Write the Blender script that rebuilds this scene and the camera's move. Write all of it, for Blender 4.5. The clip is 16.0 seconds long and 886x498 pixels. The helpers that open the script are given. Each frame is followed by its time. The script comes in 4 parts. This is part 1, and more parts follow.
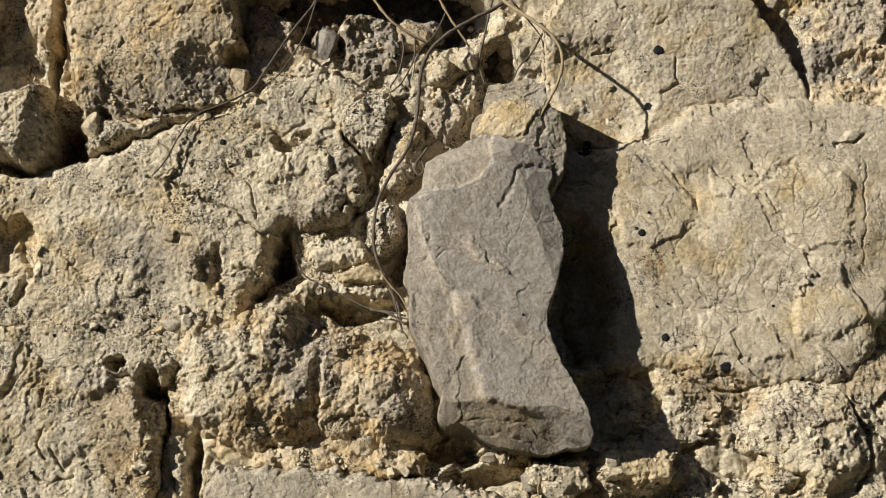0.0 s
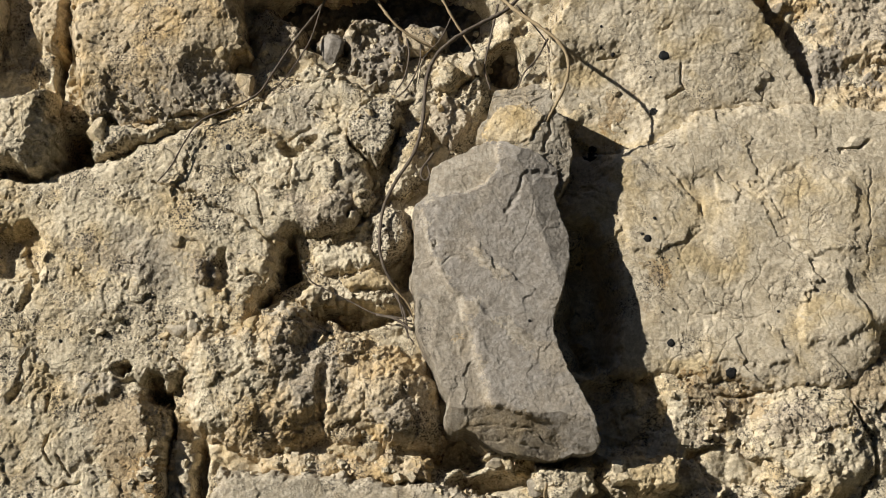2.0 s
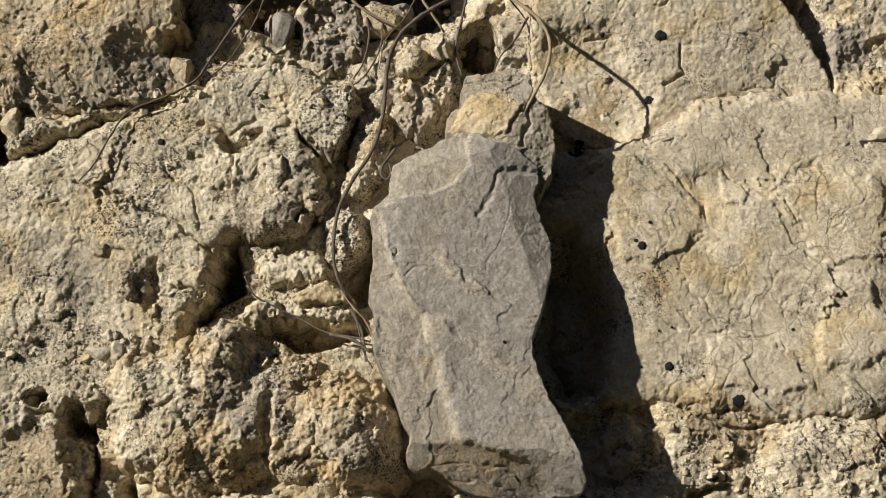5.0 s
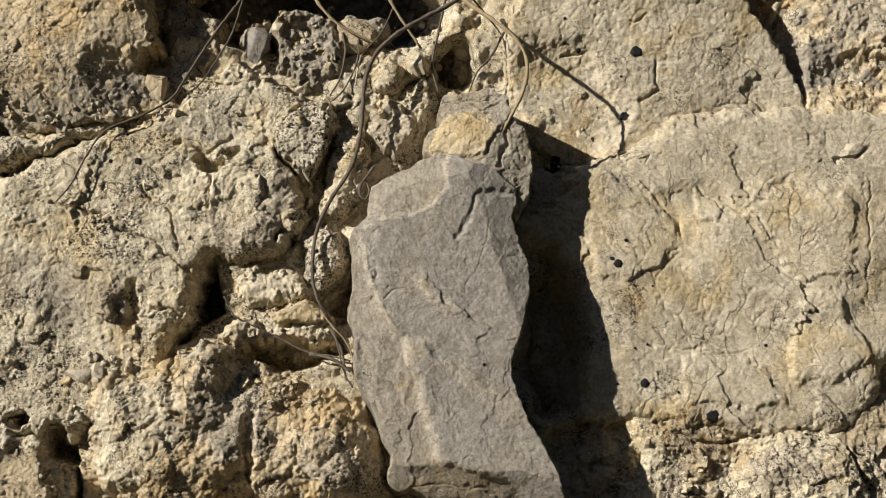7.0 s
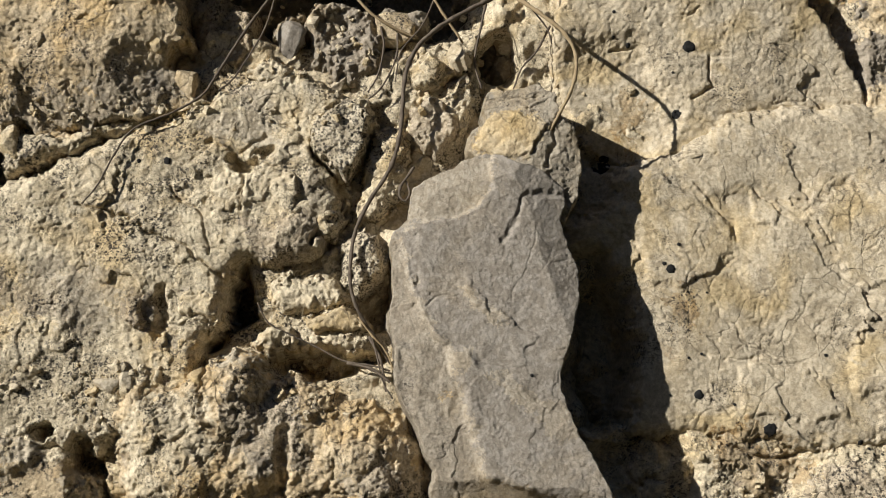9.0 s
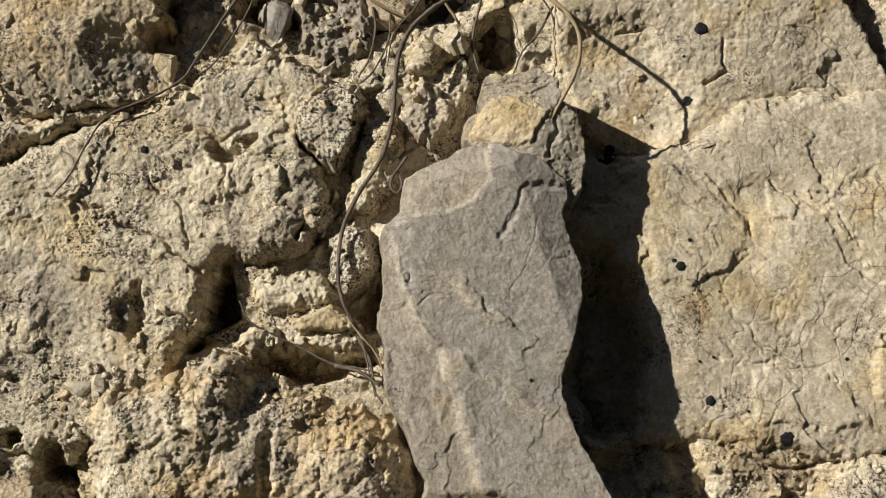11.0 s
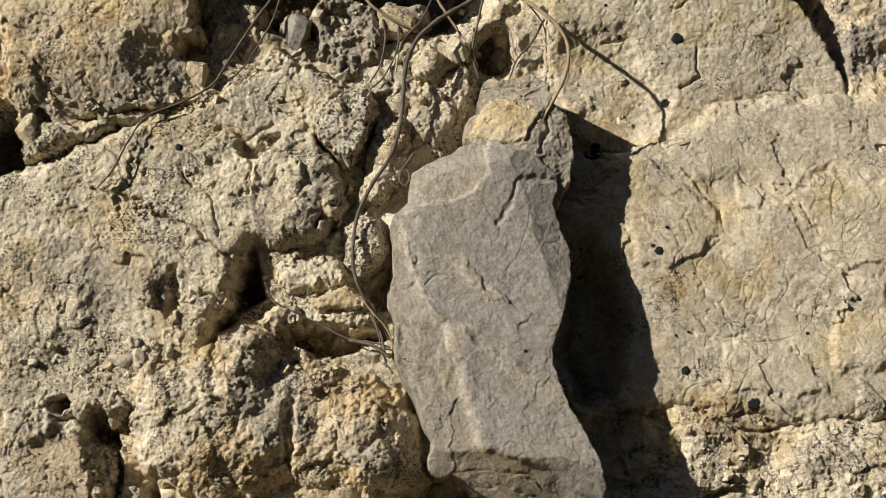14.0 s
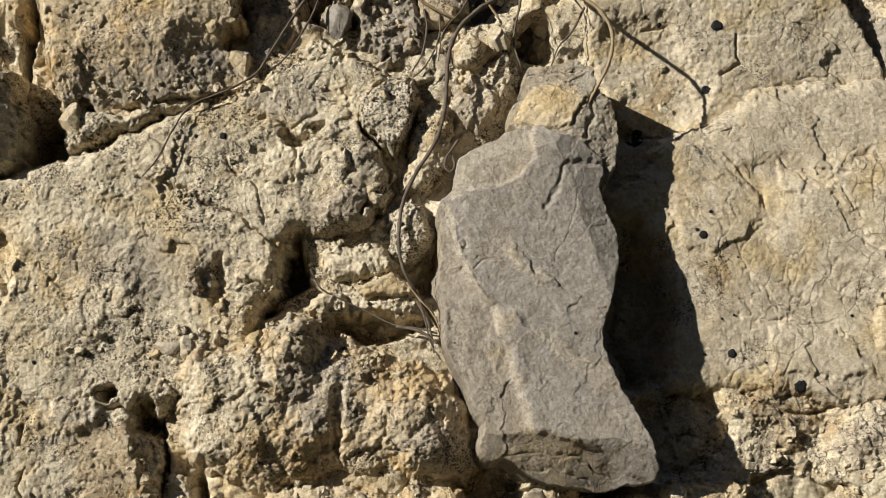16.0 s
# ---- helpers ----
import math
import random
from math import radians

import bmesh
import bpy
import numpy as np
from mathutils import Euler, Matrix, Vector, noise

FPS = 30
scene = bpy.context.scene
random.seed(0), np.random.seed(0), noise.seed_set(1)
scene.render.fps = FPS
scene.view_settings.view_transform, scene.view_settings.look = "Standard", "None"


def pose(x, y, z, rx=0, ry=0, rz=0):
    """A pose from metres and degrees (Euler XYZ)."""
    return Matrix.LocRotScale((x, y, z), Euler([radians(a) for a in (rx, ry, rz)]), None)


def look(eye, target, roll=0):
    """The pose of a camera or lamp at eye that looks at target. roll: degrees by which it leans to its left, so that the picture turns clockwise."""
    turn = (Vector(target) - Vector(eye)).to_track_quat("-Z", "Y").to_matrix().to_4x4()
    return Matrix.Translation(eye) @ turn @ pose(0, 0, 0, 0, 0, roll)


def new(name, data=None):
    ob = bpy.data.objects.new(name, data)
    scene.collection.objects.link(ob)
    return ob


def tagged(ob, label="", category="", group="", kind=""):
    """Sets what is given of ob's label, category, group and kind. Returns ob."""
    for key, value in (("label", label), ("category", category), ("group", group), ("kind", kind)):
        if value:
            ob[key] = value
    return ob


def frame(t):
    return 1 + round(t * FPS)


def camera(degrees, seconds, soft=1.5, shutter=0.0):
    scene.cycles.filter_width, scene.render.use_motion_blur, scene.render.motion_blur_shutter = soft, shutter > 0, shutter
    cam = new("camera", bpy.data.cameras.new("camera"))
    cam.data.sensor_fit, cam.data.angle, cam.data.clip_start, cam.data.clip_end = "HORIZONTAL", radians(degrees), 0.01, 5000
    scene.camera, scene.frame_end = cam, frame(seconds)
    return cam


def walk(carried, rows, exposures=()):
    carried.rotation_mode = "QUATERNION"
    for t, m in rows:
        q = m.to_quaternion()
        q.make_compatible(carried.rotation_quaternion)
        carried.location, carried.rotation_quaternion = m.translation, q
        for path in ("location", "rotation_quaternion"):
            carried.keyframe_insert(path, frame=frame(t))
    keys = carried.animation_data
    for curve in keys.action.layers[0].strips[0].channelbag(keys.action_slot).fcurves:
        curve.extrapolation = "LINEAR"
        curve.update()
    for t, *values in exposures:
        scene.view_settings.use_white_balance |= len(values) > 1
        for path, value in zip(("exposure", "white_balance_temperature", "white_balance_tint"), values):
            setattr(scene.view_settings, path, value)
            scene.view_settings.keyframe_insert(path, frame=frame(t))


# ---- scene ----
cam = camera(36.0, 16.0, soft=0.7)
PATH = [
    (0, (-0.00161, -0.84725, 1.00020), (0.00029, 0.15275, 0.99996), 0.025),
    (0.5, (0.00689, -0.84458, 1.00292), (0.00525, 0.15541, 1.00066), 0.066),
    (1, (-0.00291, -0.84544, 0.99985), (-0.00330, 0.15456, 0.99934), 0.103),
    (1.5, (-0.00812, -0.84811, 1.00067), (-0.00530, 0.15189, 0.99989), 0.016),
    (2, (-0.00839, -0.84811, 1.00711), (-0.00282, 0.15187, 1.00269), 0.042),
    (2.5, (-0.01500, -0.84895, 1.00495), (-0.00798, 0.15102, 1.00234), 0.104),
    (3, (-0.00944, -0.79570, 1.00926), (-0.00420, 0.20424, 1.00055), 0.116),
    (3.5, (-0.00210, -0.75137, 1.01076), (-0.00045, 0.24857, 0.99959), -0.159),
    (4, (0.00873, -0.73605, 1.01557), (0.00785, 0.26390, 1.00482), -0.138),
    (4.5, (0.01335, -0.73624, 1.01840), (0.01308, 0.26369, 1.00669), 0.113),
    (4.7, (0.01492, -0.73651, 1.01088), (0.01393, 0.26347, 1.00608), 0.009),
    (6.8, (0.00429, -0.74208, 1.05468), (0.03823, 0.25625, 1.00799), -0.382),
    (7, (0.00347, -0.74126, 1.05817), (0.03629, 0.25678, 1.00485), -0.350),
    (7.5, (0.00120, -0.74264, 1.05562), (0.03449, 0.25557, 1.00594), -0.214),
    (8, (-0.00091, -0.73869, 1.05407), (0.03036, 0.25953, 1.00330), -0.247),
    (8.5, (-0.01307, -0.73352, 1.05899), (0.01875, 0.26454, 1.00548), -0.321),
    (9, (-0.01232, -0.70625, 1.05959), (0.01225, 0.29196, 1.00502), -0.276),
    (11.3, (-0.00124, -0.65925, 1.05771), (0.01205, 0.33870, 0.99512), -0.113),
    (11.5, (-0.00139, -0.65787, 1.05554), (0.01199, 0.33999, 0.99141), -0.036),
    (12, (-0.00281, -0.65928, 1.05461), (0.01133, 0.33877, 0.99380), -0.135),
    (12.5, (-0.00250, -0.66035, 1.05819), (0.01158, 0.33745, 0.99348), -0.080),
    (13, (-0.00070, -0.68358, 1.05725), (0.01114, 0.31440, 0.99471), 0.028),
    (13.5, (-0.00767, -0.73947, 1.05284), (0.01160, 0.25890, 0.99913), -0.082),
    (14, (-0.00692, -0.74057, 1.05113), (0.01034, 0.25785, 0.99762), -0.244),
    (14.5, (-0.02168, -0.74561, 1.05276), (0.00698, 0.25252, 0.99872), 0.135),
    (15, (-0.05119, -0.74388, 1.05735), (-0.01100, 0.25389, 1.00413), 0.274),
    (15.5, (-0.04394, -0.74430, 1.05481), (-0.00881, 0.25371, 1.00249), -0.005),
    (16, (-0.04302, -0.74222, 1.02724), (-0.01071, 0.25677, 0.99597), -0.675),
]
walk(cam, [(t, look(eye, target, roll)) for t, eye, target, roll in PATH], [(0.0, 0.31), (16.0, 0.31)])

# ---- light ----
# The rock face leans back. On it u runs right, v up along the face, w out of it (mm).
LEAN = radians(13.0)
FACE = Matrix(((1, 0, 0, 0),
               (0, math.sin(LEAN), -math.cos(LEAN), 0),
               (0, math.cos(LEAN), math.sin(LEAN), 1.0),
               (0, 0, 0, 1)))
to_sun = (FACE.to_3x3() @ Vector((-2.0, 1.0, 1.3))).normalized()
sun = new("sun", bpy.data.lights.new("sun", "SUN"))
sun.data.energy, sun.data.angle, sun.data.color = 5.0, radians(0.55), (0.99, 0.95, 0.87)
sun.matrix_world = look(to_sun * 20, (0, 0, 0))
sky_world = bpy.data.worlds.new("sky")
sky_world.use_nodes = True
scene.world = sky_world
wn = sky_world.node_tree
sky = wn.nodes.new("ShaderNodeTexSky")
sky.sky_type, sky.sun_disc = "NISHITA", False
sky.air_density, sky.dust_density = 0.6, 0.3
sky.sun_elevation = math.asin(to_sun.z)
sky.sun_rotation = math.atan2(to_sun.x, to_sun.y)
wn.links.new(sky.outputs[0], wn.nodes["Background"].inputs[0])
wn.nodes["Background"].inputs[1].default_value = 0.05


# ---- materials ----
class Nodes:
    """A small hand for wiring a material."""

    def __init__(self, name, rough=0.9, spec=0.25):
        self.mat = bpy.data.materials.new(name)
        self.mat.use_nodes = True
        self.t = self.mat.node_tree
        self.b = self.t.nodes["Principled BSDF"]
        self.b.inputs["Roughness"].default_value = rough
        self.b.inputs["Specular IOR Level"].default_value = spec
        co, info, add = (self.t.nodes.new("ShaderNode" + k) for k in ("TexCoord", "ObjectInfo", "VectorMath"))
        mul = self.t.nodes.new("ShaderNodeMath")
        mul.operation, mul.inputs[1].default_value = "MULTIPLY", 7.3
        self.t.links.new(info.outputs["Random"], mul.inputs[0])
        self.t.links.new(co.outputs["Object"], add.inputs[0])
        self.t.links.new(mul.outputs[0], add.inputs[1])
        self.co = add.outputs[0]

    def noise(self, scale, detail=5.0, rough=0.6, warp=0.0):
        n = self.t.nodes.new("ShaderNodeTexNoise")
        n.inputs["Scale"].default_value, n.inputs["Detail"].default_value = scale, detail
        n.inputs["Roughness"].default_value, n.inputs["Distortion"].default_value = rough, warp
        self.t.links.new(self.co, n.inputs["Vector"])
        return n.outputs["Fac"]

    def cells(self, scale):
        n = self.t.nodes.new("ShaderNodeTexVoronoi")
        n.inputs["Scale"].default_value = scale
        self.t.links.new(self.co, n.inputs["Vector"])
        return n

    def step(self, fac, low, high, a=0.0, b=1.0):
        n = self.t.nodes.new("ShaderNodeMapRange")
        for k, v in zip((1, 2, 3, 4), (low, high, a, b)):
            n.inputs[k].default_value = v
        self.t.links.new(fac, n.inputs[0])
        return n.outputs[0]

    def math(self, op, a, b):
        n = self.t.nodes.new("ShaderNodeMath")
        n.operation = op
        for k, v in enumerate((a, b)):
            if isinstance(v, (int, float)):
                n.inputs[k].default_value = v
            else:
                self.t.links.new(v, n.inputs[k])
        return n.outputs[0]

    def mix(self, fac, a, b, kind="MIX"):
        n = self.t.nodes.new("ShaderNodeMix")
        n.data_type, n.blend_type = "RGBA", kind
        for k, v in ((0, fac), (6, a), (7, b)):
            if isinstance(v, (int, float)):
                n.inputs[k].default_value = v
            elif isinstance(v, tuple):
                n.inputs[k].default_value = (*v, 1)
            else:
                self.t.links.new(v, n.inputs[k])
        return n.outputs[2]

    def bump(self, *layers):
        last = None
        for fac, metres, strength in layers:
            n = self.t.nodes.new("ShaderNodeBump")
            n.inputs["Strength"].default_value, n.inputs["Distance"].default_value = strength, metres
            self.t.links.new(fac, n.inputs["Height"])
            if last:
                self.t.links.new(last, n.inputs["Normal"])
            last = n.outputs[0]
        self.t.links.new(last, self.b.inputs["Normal"])

    def done(self, colour):
        self.t.links.new(colour, self.b.inputs["Base Color"])
        return self.mat


def rock_material(name, pale, warm, grey, warmth=0.5, lichen=0.5, specks=0.5, bump=1.0, rust=0.3, cracks=0.55):
    """Weathered limestone: pale and warm patches, grey lichen films, rust stains and black specks."""
    n = Nodes(name)
    c = n.mix(n.step(n.noise(26, 6, 0.62, 0.6), 0.62 - 0.25 * warmth, 0.78 - 0.25 * warmth), pale, warm)
    c = n.mix(n.step(n.noise(61, 8, 0.7, 0.4), 0.66 - 0.22 * lichen, 0.76 - 0.2 * lichen, 0, 0.85), c, grey)
    c = n.mix(n.step(n.noise(17, 7, 0.7, 1.2), 0.70 - 0.12 * rust, 0.80 - 0.1 * rust, 0, 0.75), c, (0.36, 0.19, 0.07))
    fine = n.noise(520, 5, 0.75)
    c = n.mix(1.0, c, n.mix(n.step(fine, 0.32, 0.68), (0.66, 0.64, 0.61), (1.05, 1.05, 1.05)), "MULTIPLY")
    here = n.step(n.noise(34, 6, 0.7), 0.62 - 0.3 * specks, 0.80 - 0.3 * specks)
    crust = n.step(n.noise(150, 7, 0.78, 0.5), 0.47, 0.53)
    c = n.mix(1.0, c, n.mix(crust, (0.82, 0.80, 0.77), (1.03, 1.03, 1.03)), "MULTIPLY")
    for scale, cut in ((1050, 0.585), (560, 0.57), (300, 0.60)):
        dots = n.math("MULTIPLY", n.step(n.noise(scale, 2.0, 0.6), cut, cut + 0.03), here)
        c = n.mix(n.math("MULTIPLY", dots, 0.85), c, (0.06, 0.05, 0.042))
    for scale, size in ((640, 0.72), (330, 0.5)):
        spot = n.cells(scale)
        size_here = n.math("MULTIPLY", here, n.step(spot.outputs["Color"], 0.45, 0.85, 0.0, size))
        dots = n.step(n.math("SUBTRACT", size_here, n.math("ADD", spot.outputs["Distance"], n.step(fine, 0.3, 0.7, 0.0, 0.2))), 0.0, 0.06)
        c = n.mix(n.math("MULTIPLY", dots, 0.88), c, (0.05, 0.043, 0.037))
    split = n.cells(34)
    split.feature = "DISTANCE_TO_EDGE"
    warp = n.t.nodes.new("ShaderNodeVectorMath")
    warp.operation = "MULTIPLY_ADD"
    warp.inputs[1].default_value = (0.03, 0.03, 0.03)
    jig = n.t.nodes.new("ShaderNodeTexNoise")
    jig.inputs["Scale"].default_value, jig.inputs["Detail"].default_value = 34, 5
    n.t.links.new(n.co, jig.inputs["Vector"])
    n.t.links.new(jig.outputs["Color"], warp.inputs[0])
    n.t.links.new(n.co, warp.inputs[2])
    n.t.links.new(warp.outputs[0], split.inputs["Vector"])
    line = n.math("MULTIPLY", n.step(split.outputs["Distance"], 0.017, 0.004), n.step(n.noise(19, 4, 0.6), 0.47, 0.6))
    c = n.mix(n.math("MULTIPLY", line, cracks), c, (0.10, 0.08, 0.055))
    worn = n.step(n.noise(48, 5, 0.65), 0.36, 0.62, 0.25, 1.15)
    grains = n.math("MULTIPLY", n.math("SUBTRACT", 1.0, n.cells(430).outputs["Distance"]), worn)
    coarse, grit = n.math("MULTIPLY", n.noise(600, 5, 0.76, 0.2), worn), n.noise(1500, 3, 0.7)
    n.bump((n.math("MULTIPLY", line, -1.0), 0.0012, cracks), (grains, 0.0005 * bump, 0.8), (coarse, 0.0011 * bump, 0.95), (grit, 0.0004 * (0.15 + 0.85 * bump), 0.9))
    return n.done(c)


CREAM = rock_material("cream_limestone", (0.63, 0.55, 0.415), (0.62, 0.50, 0.305), (0.56, 0.50, 0.40), 0.55, 0.25, 0.38, 0.45, 0.3, 0.38)
SPECKLED = rock_material("speckled_limestone", (0.72, 0.64, 0.49), (0.67, 0.55, 0.37), (0.50, 0.455, 0.375), 0.3, 0.45, 1.0, 0.9, 0.1)
CONGLOMERATE = rock_material("conglomerate", (0.75, 0.66, 0.49), (0.74, 0.595, 0.365), (0.57, 0.505, 0.405), 0.52, 0.32, 0.62, 0.85, 0.2)
OCHRE = rock_material("ochre_limestone", (0.70, 0.58, 0.40), (0.69, 0.51, 0.27), (0.46, 0.40, 0.32), 0.6, 0.42, 0.5, 0.8, 0.3)
# pale tone for worn crests, and for sunlight painted on sun-facing facets
WORN_SUNLIT = rock_material("worn_and_sunlit_stone", (0.45, 0.40, 0.325), (0.45, 0.38, 0.28), (0.34, 0.31, 0.265), 0.4, 0.3, 0.05, 0.7, 0.1, 0.1)
GREY = rock_material("grey_limestone", (0.34, 0.31, 0.27), (0.38, 0.33, 0.26), (0.27, 0.25, 0.225), 0.3, 0.35, 0.1, 0.55, 0.0, 0.2)
BROWNISH = rock_material("brown_grey_limestone", (0.39, 0.345, 0.28), (0.41, 0.335, 0.235), (0.30, 0.27, 0.23), 0.4, 0.35, 0.3, 0.8, 0.05, 0.2)
WEATHERED = rock_material("weathered_grey_limestone", (0.42, 0.375, 0.30), (0.46, 0.38, 0.26), (0.30, 0.275, 0.235), 0.4, 0.45, 0.35, 0.8, 0.05, 0.2)
# bedded brown stone, its colour lowered for the shade under the overhang
UNDERSIDE = rock_material("shaded_bedded_brown_limestone", (0.33, 0.285, 0.22), (0.37, 0.30, 0.20), (0.23, 0.205, 0.175), 0.5, 0.5, 0.3, 1.2, 0.05, 0.4)
SLAB = rock_material("pale_grey_limestone", (0.60, 0.53, 0.41), (0.58, 0.48, 0.33), (0.44, 0.395, 0.325), 0.4, 0.4, 0.5, 0.8, 0.1)
LICHENED = rock_material("grey_lichened_limestone", (0.58, 0.50, 0.38), (0.54, 0.44, 0.30), (0.33, 0.295, 0.245), 0.45, 0.5, 0.7, 0.75, 0.1)
TAN = rock_material("tan_limestone", (0.59, 0.50, 0.35), (0.60, 0.46, 0.25), (0.44, 0.39, 0.32), 0.6, 0.25, 0.25, 0.7, 0.15)
RUSTY = rock_material("rust_stained_limestone", (0.60, 0.49, 0.33), (0.58, 0.41, 0.21), (0.42, 0.35, 0.27), 0.6, 0.35, 0.6, 1.1, 0.6)
# soil colour taken down to carry the deep hollow's shade
SOIL = rock_material("shade_darkened_soil", (0.19, 0.16, 0.125), (0.24, 0.19, 0.125), (0.12, 0.11, 0.10), 0.5, 0.6, 0.3, 1.6, 0.2, 0.0)


def plain_material(name, a, b, scale, rough=0.85, bump=0.0004):
    n = Nodes(name, rough)
    n.bump((n.noise(scale * 3, 5, 0.7), bump, 0.8))
    return n.done(n.mix(n.step(n.noise(scale, 5, 0.65), 0.35, 0.65), a, b))


LICHEN = plain_material("black_lichen", (0.012, 0.012, 0.012), (0.022, 0.021, 0.02), 900)
ROOT = plain_material("dry_root", (0.085, 0.066, 0.05), (0.16, 0.13, 0.10), 260)
STRAW = plain_material("dry_stem", (0.27, 0.20, 0.115), (0.36, 0.28, 0.17), 260)
# for unseen ground and banks: kept dark so little light bounces into shadows
DARK_GROUND = plain_material("dark_unseen_ground", (0.040, 0.042, 0.028), (0.072, 0.068, 0.046), 9, 0.95, 0.004)


# ---- relief: noise on the plane of the face ----
def hashed(ix, iy, seed):
    h = (ix.astype(np.int64) * 374761393 + iy.astype(np.int64) * 668265263 + seed * 1442695041) & 0xFFFFFFFF
    h = ((h ^ (h >> 13)) * 1274126177) & 0xFFFFFFFF
    h = ((h ^ (h >> 16)) * 2246822519) & 0xFFFFFFFF
    return (h ^ (h >> 15)) & 0xFFFFFFFF


def perlin(x, y, seed=0):
    ix, iy = np.floor(x), np.floor(y)
    fx, fy = x - ix, y - iy
    sx, sy = fx * fx * fx * (fx * (fx * 6 - 15) + 10), fy * fy * fy * (fy * (fy * 6 - 15) + 10)

    def corner(dx, dy):
        a = hashed(ix + dx, iy + dy, seed) * (2 * math.pi / 4294967296.0)
        return np.cos(a) * (fx - dx) + np.sin(a) * (fy - dy)

    low = corner(0, 0) * (1 - sx) + corner(1, 0) * sx
    high = corner(0, 1) * (1 - sx) + corner(1, 1) * sx
    return (low * (1 - sy) + high * sy) * 1.5


def fbm(x, y, size, octaves=5, seed=0, gain=0.5):
    out, amp = 0.0, 1.0
    for k in range(octaves):
        out = out + amp * perlin(x / size + 17.3 * k, y / size - 9.1 * k, seed + k)
        size, amp = size / 2.03, amp * gain
    return out


def ridged(x, y, size, octaves=4, seed=0, gain=0.5):
    out, amp = 0.0, 1.0
    for k in range(octaves):
        out = out + amp * (0.5 - np.abs(perlin(x / size + 5.7 * k, y / size + 3.3 * k, seed + k)))
        size, amp = size / 2.1, amp * gain
    return out


def cells(x, y, size, seed=0):
    """Nearest and second nearest distance to scattered seeds, in cells, and a number for the nearest."""
    x, y = x / size, y / size
    ix, iy = np.floor(x), np.floor(y)
    one, two, who = np.full(x.shape, 9.0), np.full(x.shape, 9.0), np.zeros(x.shape)
    for dx in (-1, 0, 1):
        for dy in (-1, 0, 1):
            px = ix + dx + hashed(ix + dx, iy + dy, seed) / 4294967296.0
            py = iy + dy + hashed(ix + dx, iy + dy, seed + 77) / 4294967296.0
            far = np.hypot(px - x, py - y)
            near = far < one
            two = np.where(near, one, np.minimum(two, far))
            who = np.where(near, hashed(ix + dx, iy + dy, seed + 5) / 4294967296.0, who)
            one = np.minimum(one, far)
    return one, two, who


def nodules(x, y, size, seed):
    """Rounded knobs, pebbles in a matrix: 0 in the joints, up to 1 on the larger knobs."""
    a, b, who = cells(x + 0.25 * size * perlin(x / size, y / size, seed + 3), y + 0.25 * size * perlin(x / size + 40, y / size, seed + 4), size, seed)
    return np.sqrt(np.clip(b - a, 0, 1)) * (0.25 + 0.75 * who)


def crag(x, y, size, seed, ridge=False):
    """Broken rock: tilted flat chips with small cliffs between them, over rounded swellings that meet in creases (or, with ridge, in crests)."""
    wx, wy = x / size + 0.3 * fbm(x, y, size * 0.8, 4, seed + 1, 0.6), y / size + 0.3 * fbm(x, y, size * 0.8, 4, seed + 2, 0.6)
    ix, iy = np.floor(wx), np.floor(wy)
    best, near, chip = np.full(x.shape, -9.0), np.full(x.shape, 9.0), np.zeros(x.shape)
    for dx in (-1, 0, 1):
        for dy in (-1, 0, 1):
            cx, cy = ix + dx, iy + dy
            ox = wx - cx - hashed(cx, cy, seed) / 4294967296.0
            oy = wy - cy - hashed(cx, cy, seed + 11) / 4294967296.0
            a, gx, gy = (hashed(cx, cy, seed + k) / 4294967296.0 - 0.5 for k in (23, 37, 41))
            far = ox * ox + oy * oy
            best = np.maximum(best, 0.7 * a + 1.6 * (gx * ox + gy * oy) - 0.74 * far)
            chip = np.where(far < near, 0.45 * a + 1.5 * (gx * ox + gy * oy), chip)
            near = np.minimum(near, far)
    return 0.35 * ((-best if ridge else best) + (0.12 if ridge else -0.12)) + 0.75 * chip


def flakes(x, y, size, seed, steps=2.5, stretch=1.0, turn=0.0):
    """Fracture steps: sharp curved scarps with long gentle treads behind them, from 0 to 1."""
    c, n = math.cos(radians(turn)), math.sin(radians(turn))
    gx, gy = (c * x + n * y) / stretch, c * y - n * x
    f = steps * fbm(gx, gy, size, 4, seed, 0.42)
    r = f - np.floor(f)
    some = smooth(1.6 * fbm(gx, gy, size * 0.8, 3, seed + 5) + 0.35)
    return (smooth(r / 0.14) - r) * some


def creases(x, y, size, seed, wide=0.05, stretch=1.0, turn=0.0):
    """Fine cracks that wander along one direction and die out: 1 in the crack, 0 beside it."""
    c, n = math.cos(radians(turn)), math.sin(radians(turn))
    gx, gy = (c * x + n * y) / stretch, c * y - n * x
    f = fbm(gx, gy, size, 4, seed, 0.5)
    return smooth(1 - np.abs(f) / wide) * smooth(1.8 * fbm(x, y, size * 1.6, 3, seed + 7) + 0.45)


def inside(x, y, outline):
    """Distance to the outline, positive within."""
    far, odd = np.full(x.shape, 1e9), np.zeros(x.shape, bool)
    for (ax, ay), (bx, by) in zip(outline, outline[1:] + outline[:1]):
        ex, ey = bx - ax, by - ay
        k = np.clip(((x - ax) * ex + (y - ay) * ey) / (ex * ex + ey * ey + 1e-9), 0, 1)
        far = np.minimum(far, np.hypot(x - ax - k * ex, y - ay - k * ey))
        if ay != by:
            odd ^= ((ay > y) != (by > y)) & (x < (bx - ax) * (y - ay) / (by - ay) + ax)
    return np.where(odd, far, -far)


